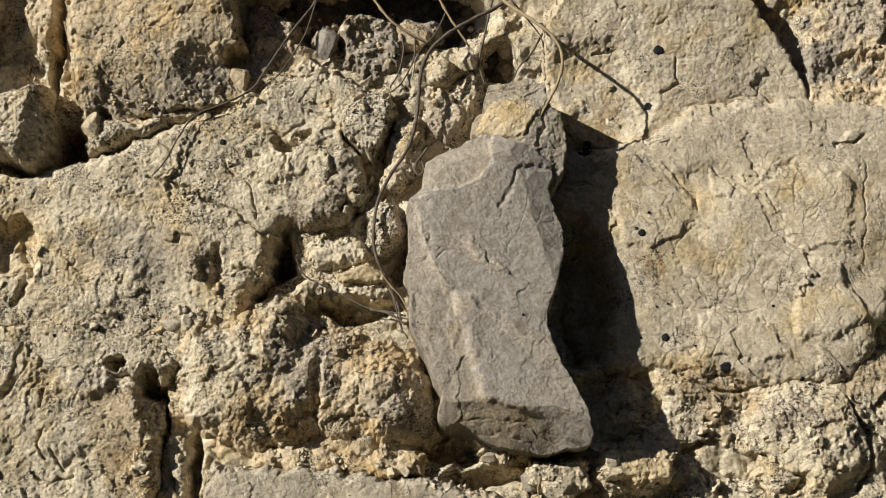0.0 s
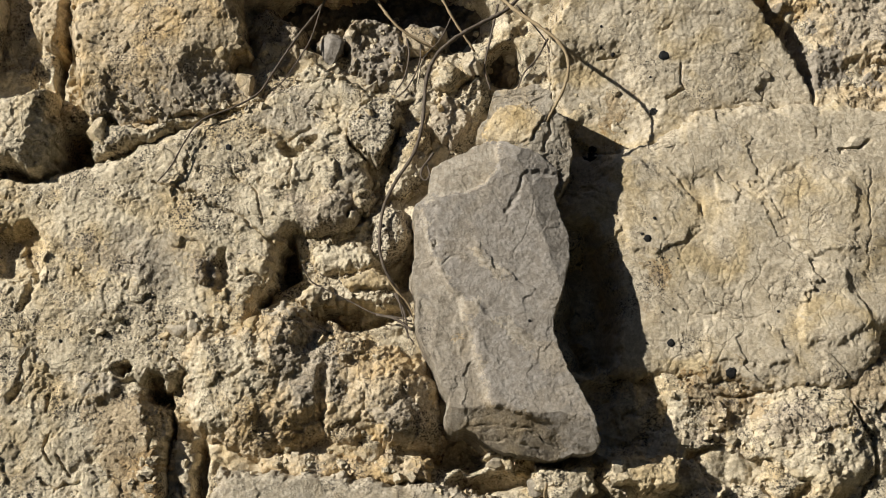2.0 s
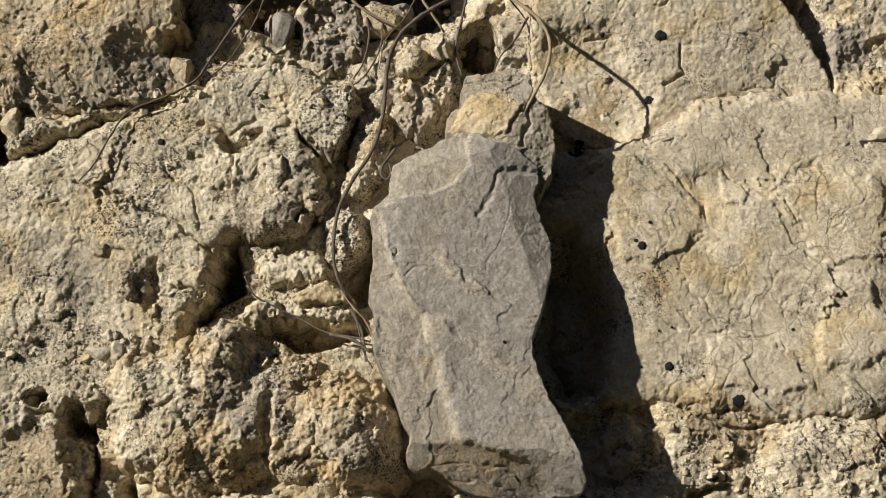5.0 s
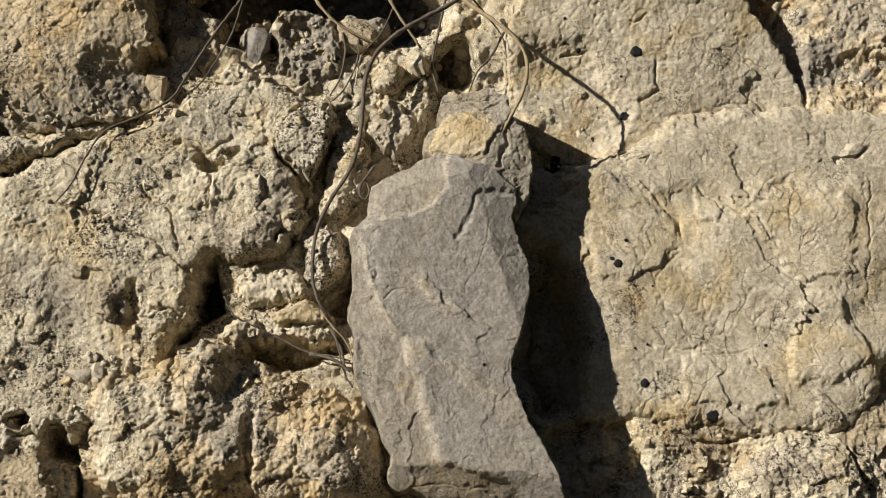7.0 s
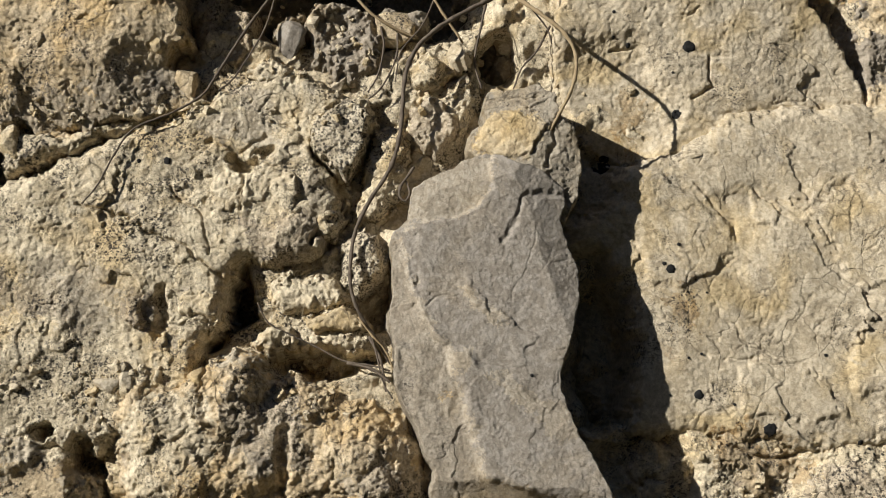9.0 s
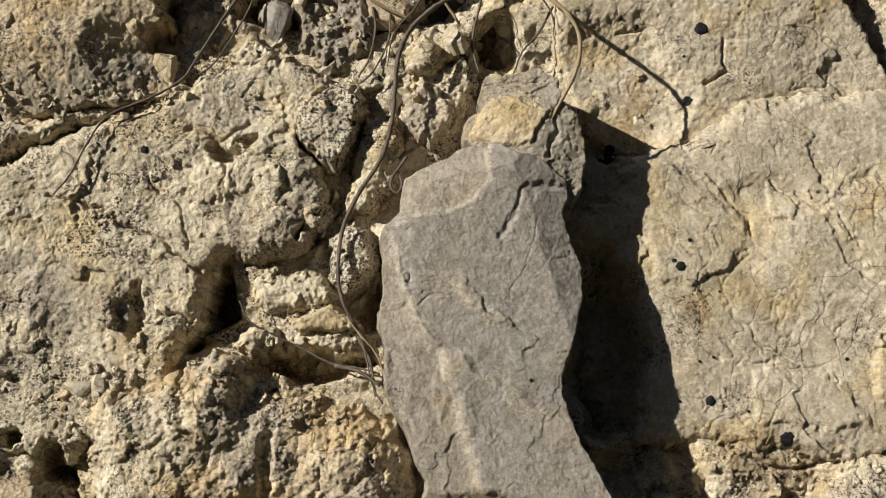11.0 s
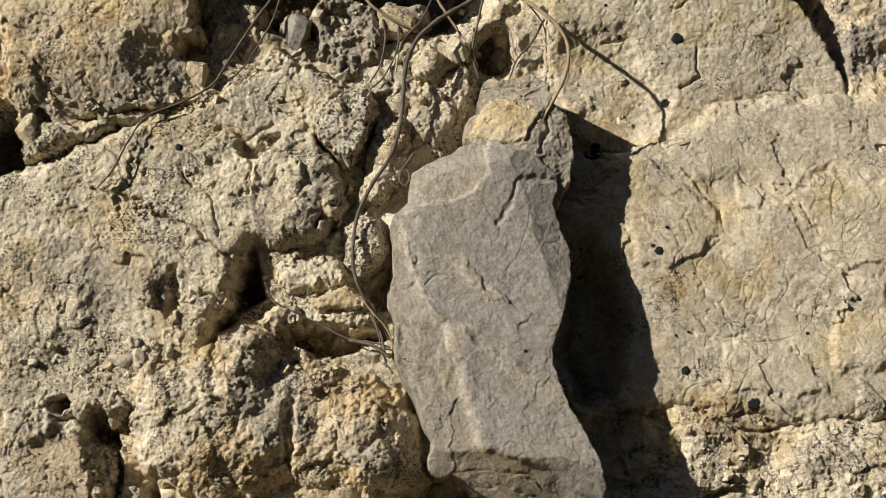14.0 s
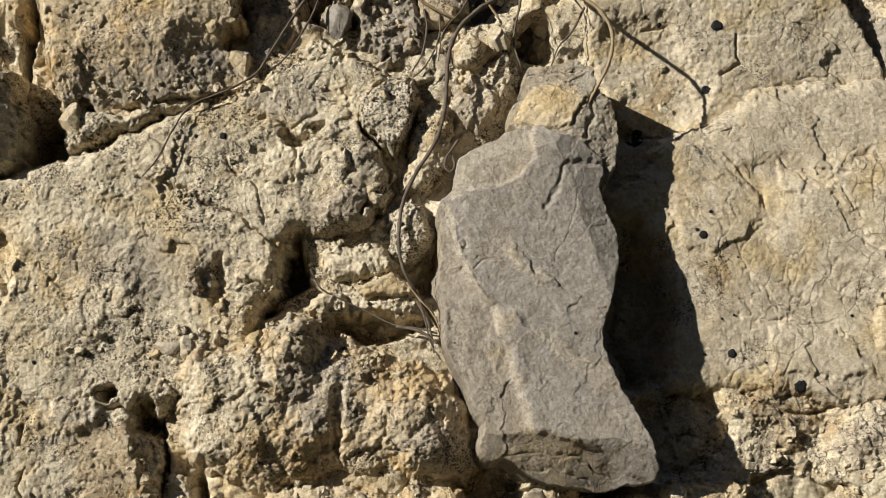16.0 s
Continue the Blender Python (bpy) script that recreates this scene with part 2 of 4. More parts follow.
def along(x, y, line):
    far = np.full(x.shape, 1e9)
    for (ax, ay), (bx, by) in zip(line, line[1:]):
        ex, ey = bx - ax, by - ay
        k = np.clip(((x - ax) * ex + (y - ay) * ey) / (ex * ex + ey * ey + 1e-9), 0, 1)
        far = np.minimum(far, np.hypot(x - ax - k * ex, y - ay - k * ey))
    return far


def smooth(t):
    t = np.clip(t, 0, 1)
    return t * t * (3 - 2 * t)


def sheet(name, x, y, h, keep, material, floor=None):
    """A mesh over the grid (mm), of the cells that are kept, with walls down to the floor along its rim."""
    rows, cols = x.shape
    cu, cv = float(x[keep].mean()), float(y[keep].mean())
    cw = float(h[keep].mean())
    quad = keep[:-1, :-1] & keep[1:, :-1] & keep[:-1, 1:] & keep[1:, 1:]
    at = np.arange(rows * cols).reshape(rows, cols)
    a, b, c, d = (g[quad] for g in (at[:-1, :-1], at[:-1, 1:], at[1:, 1:], at[1:, :-1]))
    faces = np.stack([a, b, c, d], 1)
    used = np.unique(faces)
    new_at = np.full(rows * cols, -1)
    new_at[used] = np.arange(len(used))
    pts = np.stack([x.ravel()[used] - cu, y.ravel()[used] - cv, h.ravel()[used] - cw], 1)
    faces = new_at[faces]
    if floor is not None:
        e = np.concatenate([faces[:, [k, (k + 1) % 4]] for k in range(4)])
        key = np.sort(e, 1)
        key = key[:, 0] * (len(used) + 1) + key[:, 1]
        _, first, count = np.unique(key, return_index=True, return_counts=True)
        rim = e[first[count == 1]]
        low = np.unique(rim)
        down = np.full(len(used), -1)
        down[low] = len(used) + np.arange(len(low))
        deep = pts[low].copy()
        deep[:, :2] *= 0.9
        deep[:, 2] = floor - cw
        pts = np.concatenate([pts, deep])
        faces = np.concatenate([faces, np.stack([rim[:, 1], rim[:, 0], down[rim[:, 0]], down[rim[:, 1]]], 1)])
    me = bpy.data.meshes.new(name)
    me.vertices.add(len(pts))
    me.vertices.foreach_set("co", (pts / 1000).astype(np.float32).ravel())
    me.loops.add(faces.size)
    me.loops.foreach_set("vertex_index", faces.astype(np.int32).ravel())
    me.polygons.add(len(faces))
    me.polygons.foreach_set("loop_start", np.arange(0, faces.size, 4, dtype=np.int32))
    me.update(calc_edges=True)
    me.polygons.foreach_set("use_smooth", np.ones(len(me.polygons), bool))
    me.materials.append(material)
    ob = new(name, me)
    ob.matrix_world = FACE @ Matrix.Translation((cu / 1000, cv / 1000, cw / 1000))
    return ob


PLACED = []  # every relief built so far, to rest small things on


def rock(name, label, material, outline, top=0.0, base=-34.0, edge=14.0, round_=0.5, slope=(0.0, 0.0), facets=(), plates=(), lumps=(),
         cracks=(), rough=(3.0, 30.0), fine=0.8, knobs=(), crags=(), steps=(), fissures=(), inlays=(), rag=3.5, res=0.62, seed=1, pits=0.0, bend=1.0, ragged=9.0, whole=True, category="rock", group=""):
    """A rock that stands out of the face: an outline (mm), a crown that rounds off over its edge, and relief upon it.
    slope: rise per mm in u and v. facets: (u, v, w, rise in u, rise in v) planes that cut it. plates: (outline, height, edge) raised flakes.
    lumps: (u, v, ru, rv, height). cracks: (line, width, depth). knobs: (size, height) of pebbles in its matrix.
    steps: (size, height, count, stretch, turn) of fracture scarps.
    fissures: (size, depth, width, stretch, turn) of fine cracks."""
    o = np.array(outline, float)
    lo, hi = o.min(0) - 6, o.max(0) + 6
    lo, hi = np.maximum(lo, (-345, -215)), np.minimum(hi, (360, 215))
    x, y = np.meshgrid(np.arange(lo[0], hi[0], res), np.arange(lo[1], hi[1], res))
    wx = x + rag * fbm(x, y, 20, 5, seed + 50, 0.6)
    wy = y + rag * fbm(x, y, 20, 5, seed + 60, 0.6)
    bx = x + bend * fbm(x, y, 34, 4, seed + 70, 0.5)
    by = y + bend * fbm(x, y, 34, 4, seed + 80, 0.5)
    d = inside(wx, wy, [tuple(p) for p in outline])
    t = np.clip(d / edge, 0, 1)
    h = base + (top - base) * (1 - (1 - t) ** 2) ** round_
    mid = o.mean(0)
    h = h + slope[0] * (x - mid[0]) + slope[1] * (y - mid[1])
    for u, v, w, su, sv in facets:
        h = np.minimum(h, w + su * (bx - u) + sv * (by - v))
    for u, v, ru, rv, amp in lumps:
        k = ((wx - u) / ru) ** 2 + ((wy - v) / rv) ** 2
        h = h + amp * smooth(1.25 - k)
    for line, amp, soft in plates:
        h = h + amp * smooth(inside(wx, wy, list(line)) / soft + 0.5)
    for size, amp in knobs:
        h = h + amp * (nodules(x, y, size, seed + int(size * 10)) - 0.3)
    for size, amp, *grain in crags:
        c, n = (math.cos(radians(grain[1])), math.sin(radians(grain[1]))) if grain else (1, 0)
        gx, gy = ((c * x + n * y) / grain[0], c * y - n * x) if grain else (x, y)
        h = h + abs(amp) * crag(gx, gy, abs(size), seed + int(size * 7), amp < 0)
    for size, amp, *rest in steps:
        h = h + amp * flakes(x, y, size, seed + int(size * 3), *rest)
    for size, deep, *rest in fissures:
        h = h - deep * creases(x, y, size, seed + int(size * 5), *rest)
    h = h + rough[0] * fbm(x, y, rough[1], 5, seed, 0.46) + fine * (ridged(x, y, 8, 3, seed + 9, 0.5) - 0.45) + 0.55 * fine * fbm(x, y, 3.4, 2, seed + 19, 0.7)
    if pits:
        near, _, who = cells(x + 0.6 * fbm(x, y, 4, 2, seed + 14), y + 0.6 * fbm(x, y, 4, 2, seed + 15), 6, seed + 16)
        some = smooth((fbm(x, y, 45, 3, seed + 17) + 0.25) * 2)
        h = h - pits * some * smooth((0.02 + 0.22 * who - near) / 0.10) * (who > 0.72)
    for line, wide, deep in cracks:
        near = along(x + 2.8 * fbm(x, y, 13, 3, seed + 31, 0.5), y + 2.8 * fbm(x, y, 13, 3, seed + 32, 0.5), list(line))
        h = h - deep * smooth(1 - near / wide)
    h = np.where(d < 0, np.minimum(h, base + 6 * d), h)
    ob = sheet(name, x, y, h, d > -3, material, floor=base - 20)
    me = ob.data
    if inlays:
        mid = np.empty(len(me.vertices) * 3, np.float32)
        me.vertices.foreach_get("co", mid)
        mid = mid.reshape(-1, 3) + np.array((FACE.inverted() @ ob.matrix_world).translation)
        px, py = mid[:, 0] * 1000, mid[:, 1] * 1000
        first = np.empty(len(me.polygons) * 4, np.int32)
        me.polygons.foreach_get("vertices", first)
        first = first.reshape(-1, 4)[:, 0]
        px, py = px[first].astype(float), py[first].astype(float)
        px, py = px + ragged * fbm(px, py, 2.2 * ragged + 3, 6, seed + 90, 0.75), py + ragged * fbm(px, py, 2.2 * ragged + 3, 6, seed + 91, 0.75)
        which = np.zeros(len(me.polygons), np.int32)
        for k, (line, other) in enumerate(inlays):
            me.materials.append(other)
            which[inside(px, py, list(line)) > 0] = k + 1
        me.polygons.foreach_set("material_index", which)
    PLACED.append((lo, res, np.where(d > -3, h, -99)))
    if whole:
        return tagged(ob, label, category, group)
    thing = new(name)
    thing.matrix_world = ob.matrix_world
    ob.name, ob.parent, ob.matrix_parent_inverse = "body", thing, thing.matrix_world.inverted()
    return tagged(thing, label, category, group)


def height_at(u, v):
    best = -40.0
    for lo, res, h in PLACED:
        i, j = int(round((v - lo[1]) / res)), int(round((u - lo[0]) / res))
        if 0 <= i < h.shape[0] and 0 <= j < h.shape[1]:
            best = max(best, float(h[i, j]))
    return best


# ---- the large structure ----
# dark hollows between the rocks: u, v, half width, half height, depth
HOLLOWS = [(-104, -1, 12, 18, 34), (-123, -21, 16, 6, 18), (-199, -71, 8, 6, 22), (-173, -124, 4, 40, 24),
           (-179, -82, 7, 10, 20), (-152, -137, 9, 20, 22), (-251, 131, 6, 26, 28), (-238, 68, 22, 14, 30),
           (-46, 162, 80, 26, 34), (38, 129, 13, 15, 26), (-128, 143, 8, 14, 20), (-30, -6, 12, 16, 24),
           (-55, -36, 30, 9, 30), (6, -120, 22, 14, 26), (26, -141, 26, 6, 18), (91, -39, 20, 60, 20),
           (-44, 76, 5, 16, 20), (-11, 88, 4, 12, 14), (-275, 5, 16, 20, 16), (96, -137, 8, 14, 18), (224, 130, 14, 30, 16), (205, 158, 14, 26, 16)]


def face_core():
    """The body of the bank behind the rocks: fine in the middle, coarse beyond."""
    us = np.concatenate([np.arange(-4800, -350, 30), np.arange(-350, 360, 1.0), np.arange(360, 4800, 30)])
    vs = np.concatenate([np.arange(-1060, -215, 20), np.arange(-215, 215, 1.0), np.arange(215, 900, 20)])
    x, y = np.meshgrid(us, vs)
    out = smooth((np.maximum(np.abs(x) / 350, np.abs(y) / 215) - 1.0) / 0.35)
    a, b, who = cells(x + 20 * fbm(x, y, 150, 3, 4), y + 20 * fbm(x, y, 150, 3, 5), 210, 11)
    bx, by = x + 5 * fbm(x, y, 25, 4, 21), y + 5 * fbm(x, y, 25, 4, 22)
    h = -11 + 5 * fbm(x, y, 34, 5, 2, 0.45) + 5 * crag(x, y, 17, 7) + 1.4 * crag(x, y, 7, 8) + 0.5 * crag(x, y, 3.5, 9)
    for u, v, ru, rv, deep in HOLLOWS:
        h = h - deep * smooth(1.3 - ((bx - u) / ru) ** 2 - ((by - v) / rv) ** 2)
    h = h + out * (8 + 55 * np.sqrt(np.clip(b - a, 0, 1)) * who + 14 * fbm(x, y, 60, 5, 3))
    ob = sheet("rock_face", x, y, h, np.ones(x.shape, bool), CONGLOMERATE, floor=-700)
    return tagged(ob, "weathered pale limestone bank behind the rocks", "rock face", kind="structure")


face_core()


def ground():
    bm = bmesh.new()
    for r in (0.5, 1.5, 4, 12, 60, 400, 3000):
        for k in range(24):
            a = k * math.tau / 24
            bm.verts.new((r * math.cos(a), -1.2 + r * math.sin(a), 0.02 * noise.noise((r * math.cos(a), r * math.sin(a), 0)) - 0.02))
    bm.verts.ensure_lookup_table()
    bm.faces.new(bm.verts[:24])
    for ring in range(6):
        for k in range(24):
            bm.faces.new([bm.verts[ring * 24 + k], bm.verts[ring * 24 + 24 + k], bm.verts[ring * 24 + 24 + (k + 1) % 24], bm.verts[ring * 24 + (k + 1) % 24]])
    me = bpy.data.meshes.new("ground")
    bm.to_mesh(me)
    me.materials.append(DARK_GROUND)
    return tagged(new("ground", me), "unseen ground at the foot of the bank, dark to cut bounce light", "ground", kind="structure")


ground()


def sky_block_bank():
    """The plain bank round the hollow in which the camera stands, unseen and added to block sky light: open to the sun,
    behind and beside the view.
    """
    a, k = np.meshgrid(np.linspace(radians(-178), radians(-2), 120), np.linspace(0, 1, 24))
    to_light = math.atan2(to_sun.y, to_sun.x)
    tall = 5.2 - 3.4 * smooth(1.4 - np.abs(a - to_light) / radians(32))
    r = 4.0 + 1.2 * k + 0.35 * fbm(a * 4, k * 3, 1.1, 4, 5)
    inner = np.stack([r * np.cos(a), r * np.sin(a), -0.1 + k * tall], -1)
    outer = inner * np.array((1.35, 1.35, 1.0))
    h, w = a.shape
    n = h * w
    pts = [tuple(p) for p in np.concatenate([inner.reshape(-1, 3), outer.reshape(-1, 3)])]
    quads = [(i * w + j, i * w + j + 1, i * w + w + j + 1, i * w + w + j) for i in range(h - 1) for j in range(w - 1)]
    quads += [tuple(n + q for q in reversed(f)) for f in quads]
    quads += [((h - 1) * w + j, (h - 1) * w + j + 1, n + (h - 1) * w + j + 1, n + (h - 1) * w + j) for j in range(w - 1)]
    quads += [(i * w + e, i * w + w + e, n + i * w + w + e, n + i * w + e) for i in range(h - 1) for e in (0, w - 1)]
    me = bpy.data.meshes.new("bank")
    me.from_pydata(pts, [], quads)
    me.materials.append(DARK_GROUND)
    return tagged(new("bank", me), "plain dark bank added out of view to block sky light", "bank", kind="structure")


sky_block_bank()


def hilltop():
    """The ground above the face, closed down to the foot of the hill."""
    x, y = np.meshgrid(np.linspace(-4.9, 4.9, 60), np.linspace(0.16, 9.0, 40))
    z = 1.86 + 0.12 * (y - 0.16) + 0.09 * fbm(x, y, 0.9, 4, 12) * smooth((y - 0.16) / 0.5)
    h, w = x.shape
    n = h * w
    pts = [tuple(p) for p in np.stack([x, y, z], -1).reshape(-1, 3)]
    pts += [(px, py, -0.1) for px, py, _ in pts]
    quads = [(i * w + j, i * w + j + 1, i * w + w + j + 1, i * w + w + j) for i in range(h - 1) for j in range(w - 1)]
    quads += [(i * w + j, i * w + j + 1, n + i * w + j + 1, n + i * w + j) for i in (h - 1,) for j in range(w - 1)]
    quads += [(i * w + e, i * w + w + e, n + i * w + w + e, n + i * w + e) for i in range(h - 1) for e in (0, w - 1)]
    me = bpy.data.meshes.new("hilltop")
    me.from_pydata(pts, [], quads)
    me.materials.append(DARK_GROUND)
    return tagged(new("hilltop", me), "dry earth above the rock face", "hill", kind="structure")


hilltop()

# ---- rocks ----
# the cream limestone mass on one side of the grey stone
CREAM_BOULDER = rock("boulder", "large smooth cream limestone boulder with fine cracks", CREAM,
     [(72, 70), (99, 67), (117, 72), (135, 77), (153, 91), (186, 98), (233, 100), (258, 100), (294, 99), (350, 74), (349, -8), (286, -24), (272, -44), (266, -62), (254, -77), (240, -84), (222, -86), (205, -84), (177, -82), (152, -80), (136, -76), (119, -77), (88, -74), (70, -56), (62, -3)],
     whole=False, top=2, base=-6, edge=13, pits=0.25, rough=(2.2, 80), fine=0.2, crags=[(38, 2.4, 2.2, -40), (14, 0.55, 2.6, -44), (6, 0.22, 2.4, -36)],
     steps=[(80, 0.7, 2.0, 2.6, -40)], fissures=[(24, 0.75, 0.05, 2.6, -42), (30, 0.6, 0.035, 2.0, 68), (12, 0.4, 0.06, 2.2, -34)], seed=11,
     plates=[([(102, 67), (108, 70), (123, 56), (141, 45), (149, 38), (159, 29), (158, 20), (149, 12), (132, 3), (113, 0), (102, 40)], 1.8, 4),
             ([(225, -10), (242, -10), (261, -41), (248, -56), (220, -56), (214, -42)], 2.6, 6),
             ([(115, 70), (149, 87), (181, 80), (220, 59), (199, 41), (170, 55), (144, 48)], 1.6, 6), ([(166, 52), (183, 41), (179, 33), (169, 35)], 1.4, 2.5),
             ([(155, -42), (176, -38), (193, -42), (213, -65), (188, -70), (157, -65)], 1.6, 4), ([(194, 35), (209, 19), (223, 0), (252, 4), (254, 41), (220, 55)], 1.5, 4)],
     lumps=[(80, -35, 27, 55, -32), (79, 59, 22, 24, -13), (217, 15, 60, 40, 4)],
     inlays=[([(119, -9), (132, 0), (137, -12), (130, -21), (124, -18)], RUSTY), ([(143, -76), (174, -70), (187, -88), (146, -88)], RUSTY), ([(108, 66), (113, 68), (127, 52), (125, 47)], SLAB)],
     cracks=[([(170, 52), (178, 45), (186, 35)], 1.3, 1.56), ([(199, 39), (205, 30), (210, 19)], 1.1, 1.08), ([(209, 17), (219, 9), (227, -2), (231, -3)], 0.9, 0.96),
             ([(265, 55), (263, 15), (259, 0), (261, -10)], 0.9, 0.84), ([(224, -17), (223, -35)], 0.8, 0.72), ([(240, -10), (250, -23), (261, -41)], 1.0, 0.7), ([(150, -37), (176, -39), (193, -43), (214, -66)], 0.9, 0.84),
             ([(248, 66), (258, 68), (266, 73)], 2.0, 1.8), ([(219, 22), (220, 44), (228, 41)], 0.7, 0.6), ([(156, -19), (162, -32), (176, -35)], 0.8, 0.72), ([(139, 55), (150, 42), (159, 31), (159, 25)], 1.6, 1.56), ([(156, 15), (143, 0)], 0.8, 0.48)])
UPPER_BOULDER = rock("boulder", "cream limestone boulder with a sharp shaded edge", CREAM,
     [(66, 150), (80, 190), (118, 222), (176, 200), (196, 174), (213, 152), (228, 130), (237, 112), (238, 96), (230, 84), (196, 80), (171, 77), (149, 72), (124, 65), (106, 65), (88, 66), (77, 78), (65, 112)],
     whole=False, top=1, base=-20, edge=5, pits=0.6, rough=(2.4, 60), fine=0.4, crags=[(40, 1.5, 1.8, -30), (11, 0.55, 1.6, -30), (3.2, 0.22)], steps=[(60, 0.7, 1.8, 2.2, -20)], fissures=[(26, 0.6, 0.045, 2.0, -25), (30, 0.5, 0.035, 1.6, 62), (11, 0.35, 0.06)], seed=21, slope=(-0.04, 0.10),
     facets=[(199, 147, 7, -0.30, -0.20)],
     cracks=[([(148, 123), (149, 110), (152, 106), (140, 104)], 1.4, 2.6), ([(97, 131), (109, 130)], 1.5, 2), ([(153, 93), (197, 95), (232, 91)], 2.5, 1.0), ([(135, 146), (145, 152)], 1.0, 1.4), ([(182, 97), (202, 102), (205, 108)], 1.0, 0.8)],
     lumps=[(88, 95, 44, 44, -9)], inlays=[([(100, 112), (114, 108), (108, 76), (99, 89)], RUSTY)])
# its two brown inlays paint the shade band beside the boulder's edge
rock("rock", "rough ochre rock in the shaded corner", OCHRE,
     [(190, 196), (239, 204), (344, 196), (343, 98), (298, 84), (254, 84), (225, 88), (224, 133)],
     top=-7, base=-30, edge=12, lumps=[(226, 132, 13, 40, -12), (212, 152, 13, 30, -12), (280, 120, 40, 12, -5)], rough=(4, 40), fine=1.0, crags=[(24, 5), (11, 1.8), (5, 0.7)], pits=0.45, seed=31, inlays=[([(232, 139), (261, 141), (260, 129), (284, 123), (284, 114), (241, 116), (223, 123)], BROWNISH), ([(205, 172), (232, 160), (246, 118), (236, 98), (222, 120)], BROWNISH), ([(245, 178), (292, 172), (289, 150), (262, 140)], LICHENED)])
LOWER_ROCK = rock("rock", "crumbling ochre conglomerate below the cream boulder", CONGLOMERATE,
     [(70, -70), (123, -66), (144, -65), (179, -68), (227, -70), (270, -59), (328, -31), (327, -191), (39, -191), (60, -142), (74, -121)],
     whole=False, top=-3, base=-20, edge=10, pits=0.45, rough=(4, 50), fine=0.7, crags=[(30, 4.5), (13, 2.3), (6, 0.85), (3, 0.35)], seed=41,
     lumps=[(223, -118, 42, 34, 9), (175, -133, 26, 9, -16), (158, -123, 14, 6, -10), (105, -98, 30, 26, -14), (114, -138, 30, 14, 7), (205, -142, 16, 7, -12)],
     inlays=[([(144, -77), (188, -84), (191, -101), (153, -101), (142, -91)], RUSTY), ([(188, -97), (219, -91), (235, -111), (204, -118), (184, -111)], LICHENED), ([(241, -70), (273, -56), (270, -97), (247, -91)], RUSTY), ([(146, -108), (177, -104), (182, -135), (152, -128)], LICHENED)],
     cracks=[([(245, -94), (256, -115), (258, -135), (248, -148)], 2.6, 6), ([(143, -77), (163, -88), (187, -88)], 2, 3)])

# the conglomerate mass on the other side
KNOBBLY_BOULDER = rock("boulder", "large knobbly conglomerate boulder with grey lichen", CONGLOMERATE,
     [(-334, 70), (-279, 55), (-254, 50), (-230, 59), (-209, 65), (-184, 79), (-163, 87), (-138, 96), (-120, 104), (-106, 112), (-87, 130), (-72, 119), (-52, 108), (-34, 103), (-28, 87), (-34, 72), (-46, 57), (-46, 40), (-56, 18), (-79, 11), (-98, 14), (-107, 0), (-110, -18), (-120, -28), (-123, -42), (-133, -63), (-163, -80), (-187, -86), (-218, -90), (-236, -92), (-262, -88), (-290, -84), (-326, -80)],
     whole=False, top=2, base=-16, edge=10, pits=0.45, rough=(3.2, 70), fine=0.45, crags=[(44, 3.2), (17, 1.2), (8, 0.55), (3.6, 0.3), (2.0, 0.22)], steps=[(50, 0.9, 1.8)], fissures=[(30, 1.0, 0.045, 1.6, -40), (22, 0.8, 0.05, 1.4, 55), (10, 0.45, 0.07)], seed=51,
     lumps=[(-80, 50, 24, 30, 4), (-105, 51, 12, 16, 3), (-100, 67, 9, 4, -9), (-89, 73, 5, 4, -8),
            (-69, 26, 18, 12, 4), (-141, -10, 4, 14, -7), (-229, -14, 50, 40, 4), (-268, 0, 18, 22, -14), (-199, -72, 7, 5, -20), (-180, -82, 6, 10, -18), (-225, -84, 40, 8, -4)],
     inlays=[([(-100, 29), (-86, 37), (-58, 37), (-51, 22), (-65, 13), (-93, 14)], LICHENED), ([(-159, 0), (-145, -2), (-134, -18), (-148, -23)], LICHENED),
             ([(-233, 4), (-185, 15), (-159, 0), (-169, -21), (-211, -18)], SLAB), ([(-69, 63), (-51, 55), (-55, 40), (-69, 40)], SLAB), ([(-118, 96), (-88, 104), (-80, 83), (-102, 74), (-120, 79)], SLAB)],
     cracks=[([(-63, 75), (-56, 64), (-49, 56), (-49, 44), (-55, 34), (-63, 24)], 2.2, 8), ([(-63, 74), (-62, 84), (-52, 100)], 1.5, 4), ([(-186, 48), (-150, 35), (-132, 24), (-114, 11), (-107, 4)], 1.5, 2.8), ([(-137, 55), (-122, 40), (-116, 20)], 1.3, 2.5), ([(-34, 102), (-45, 89), (-64, 79)], 1.8, 3), ([(-265, 0), (-253, -14), (-262, -35)], 4, 5), ([(-100, 64), (-98, 55), (-101, 42)], 1.8, 3), ([(-118, 79), (-102, 72), (-88, 83)], 1.6, 2)])
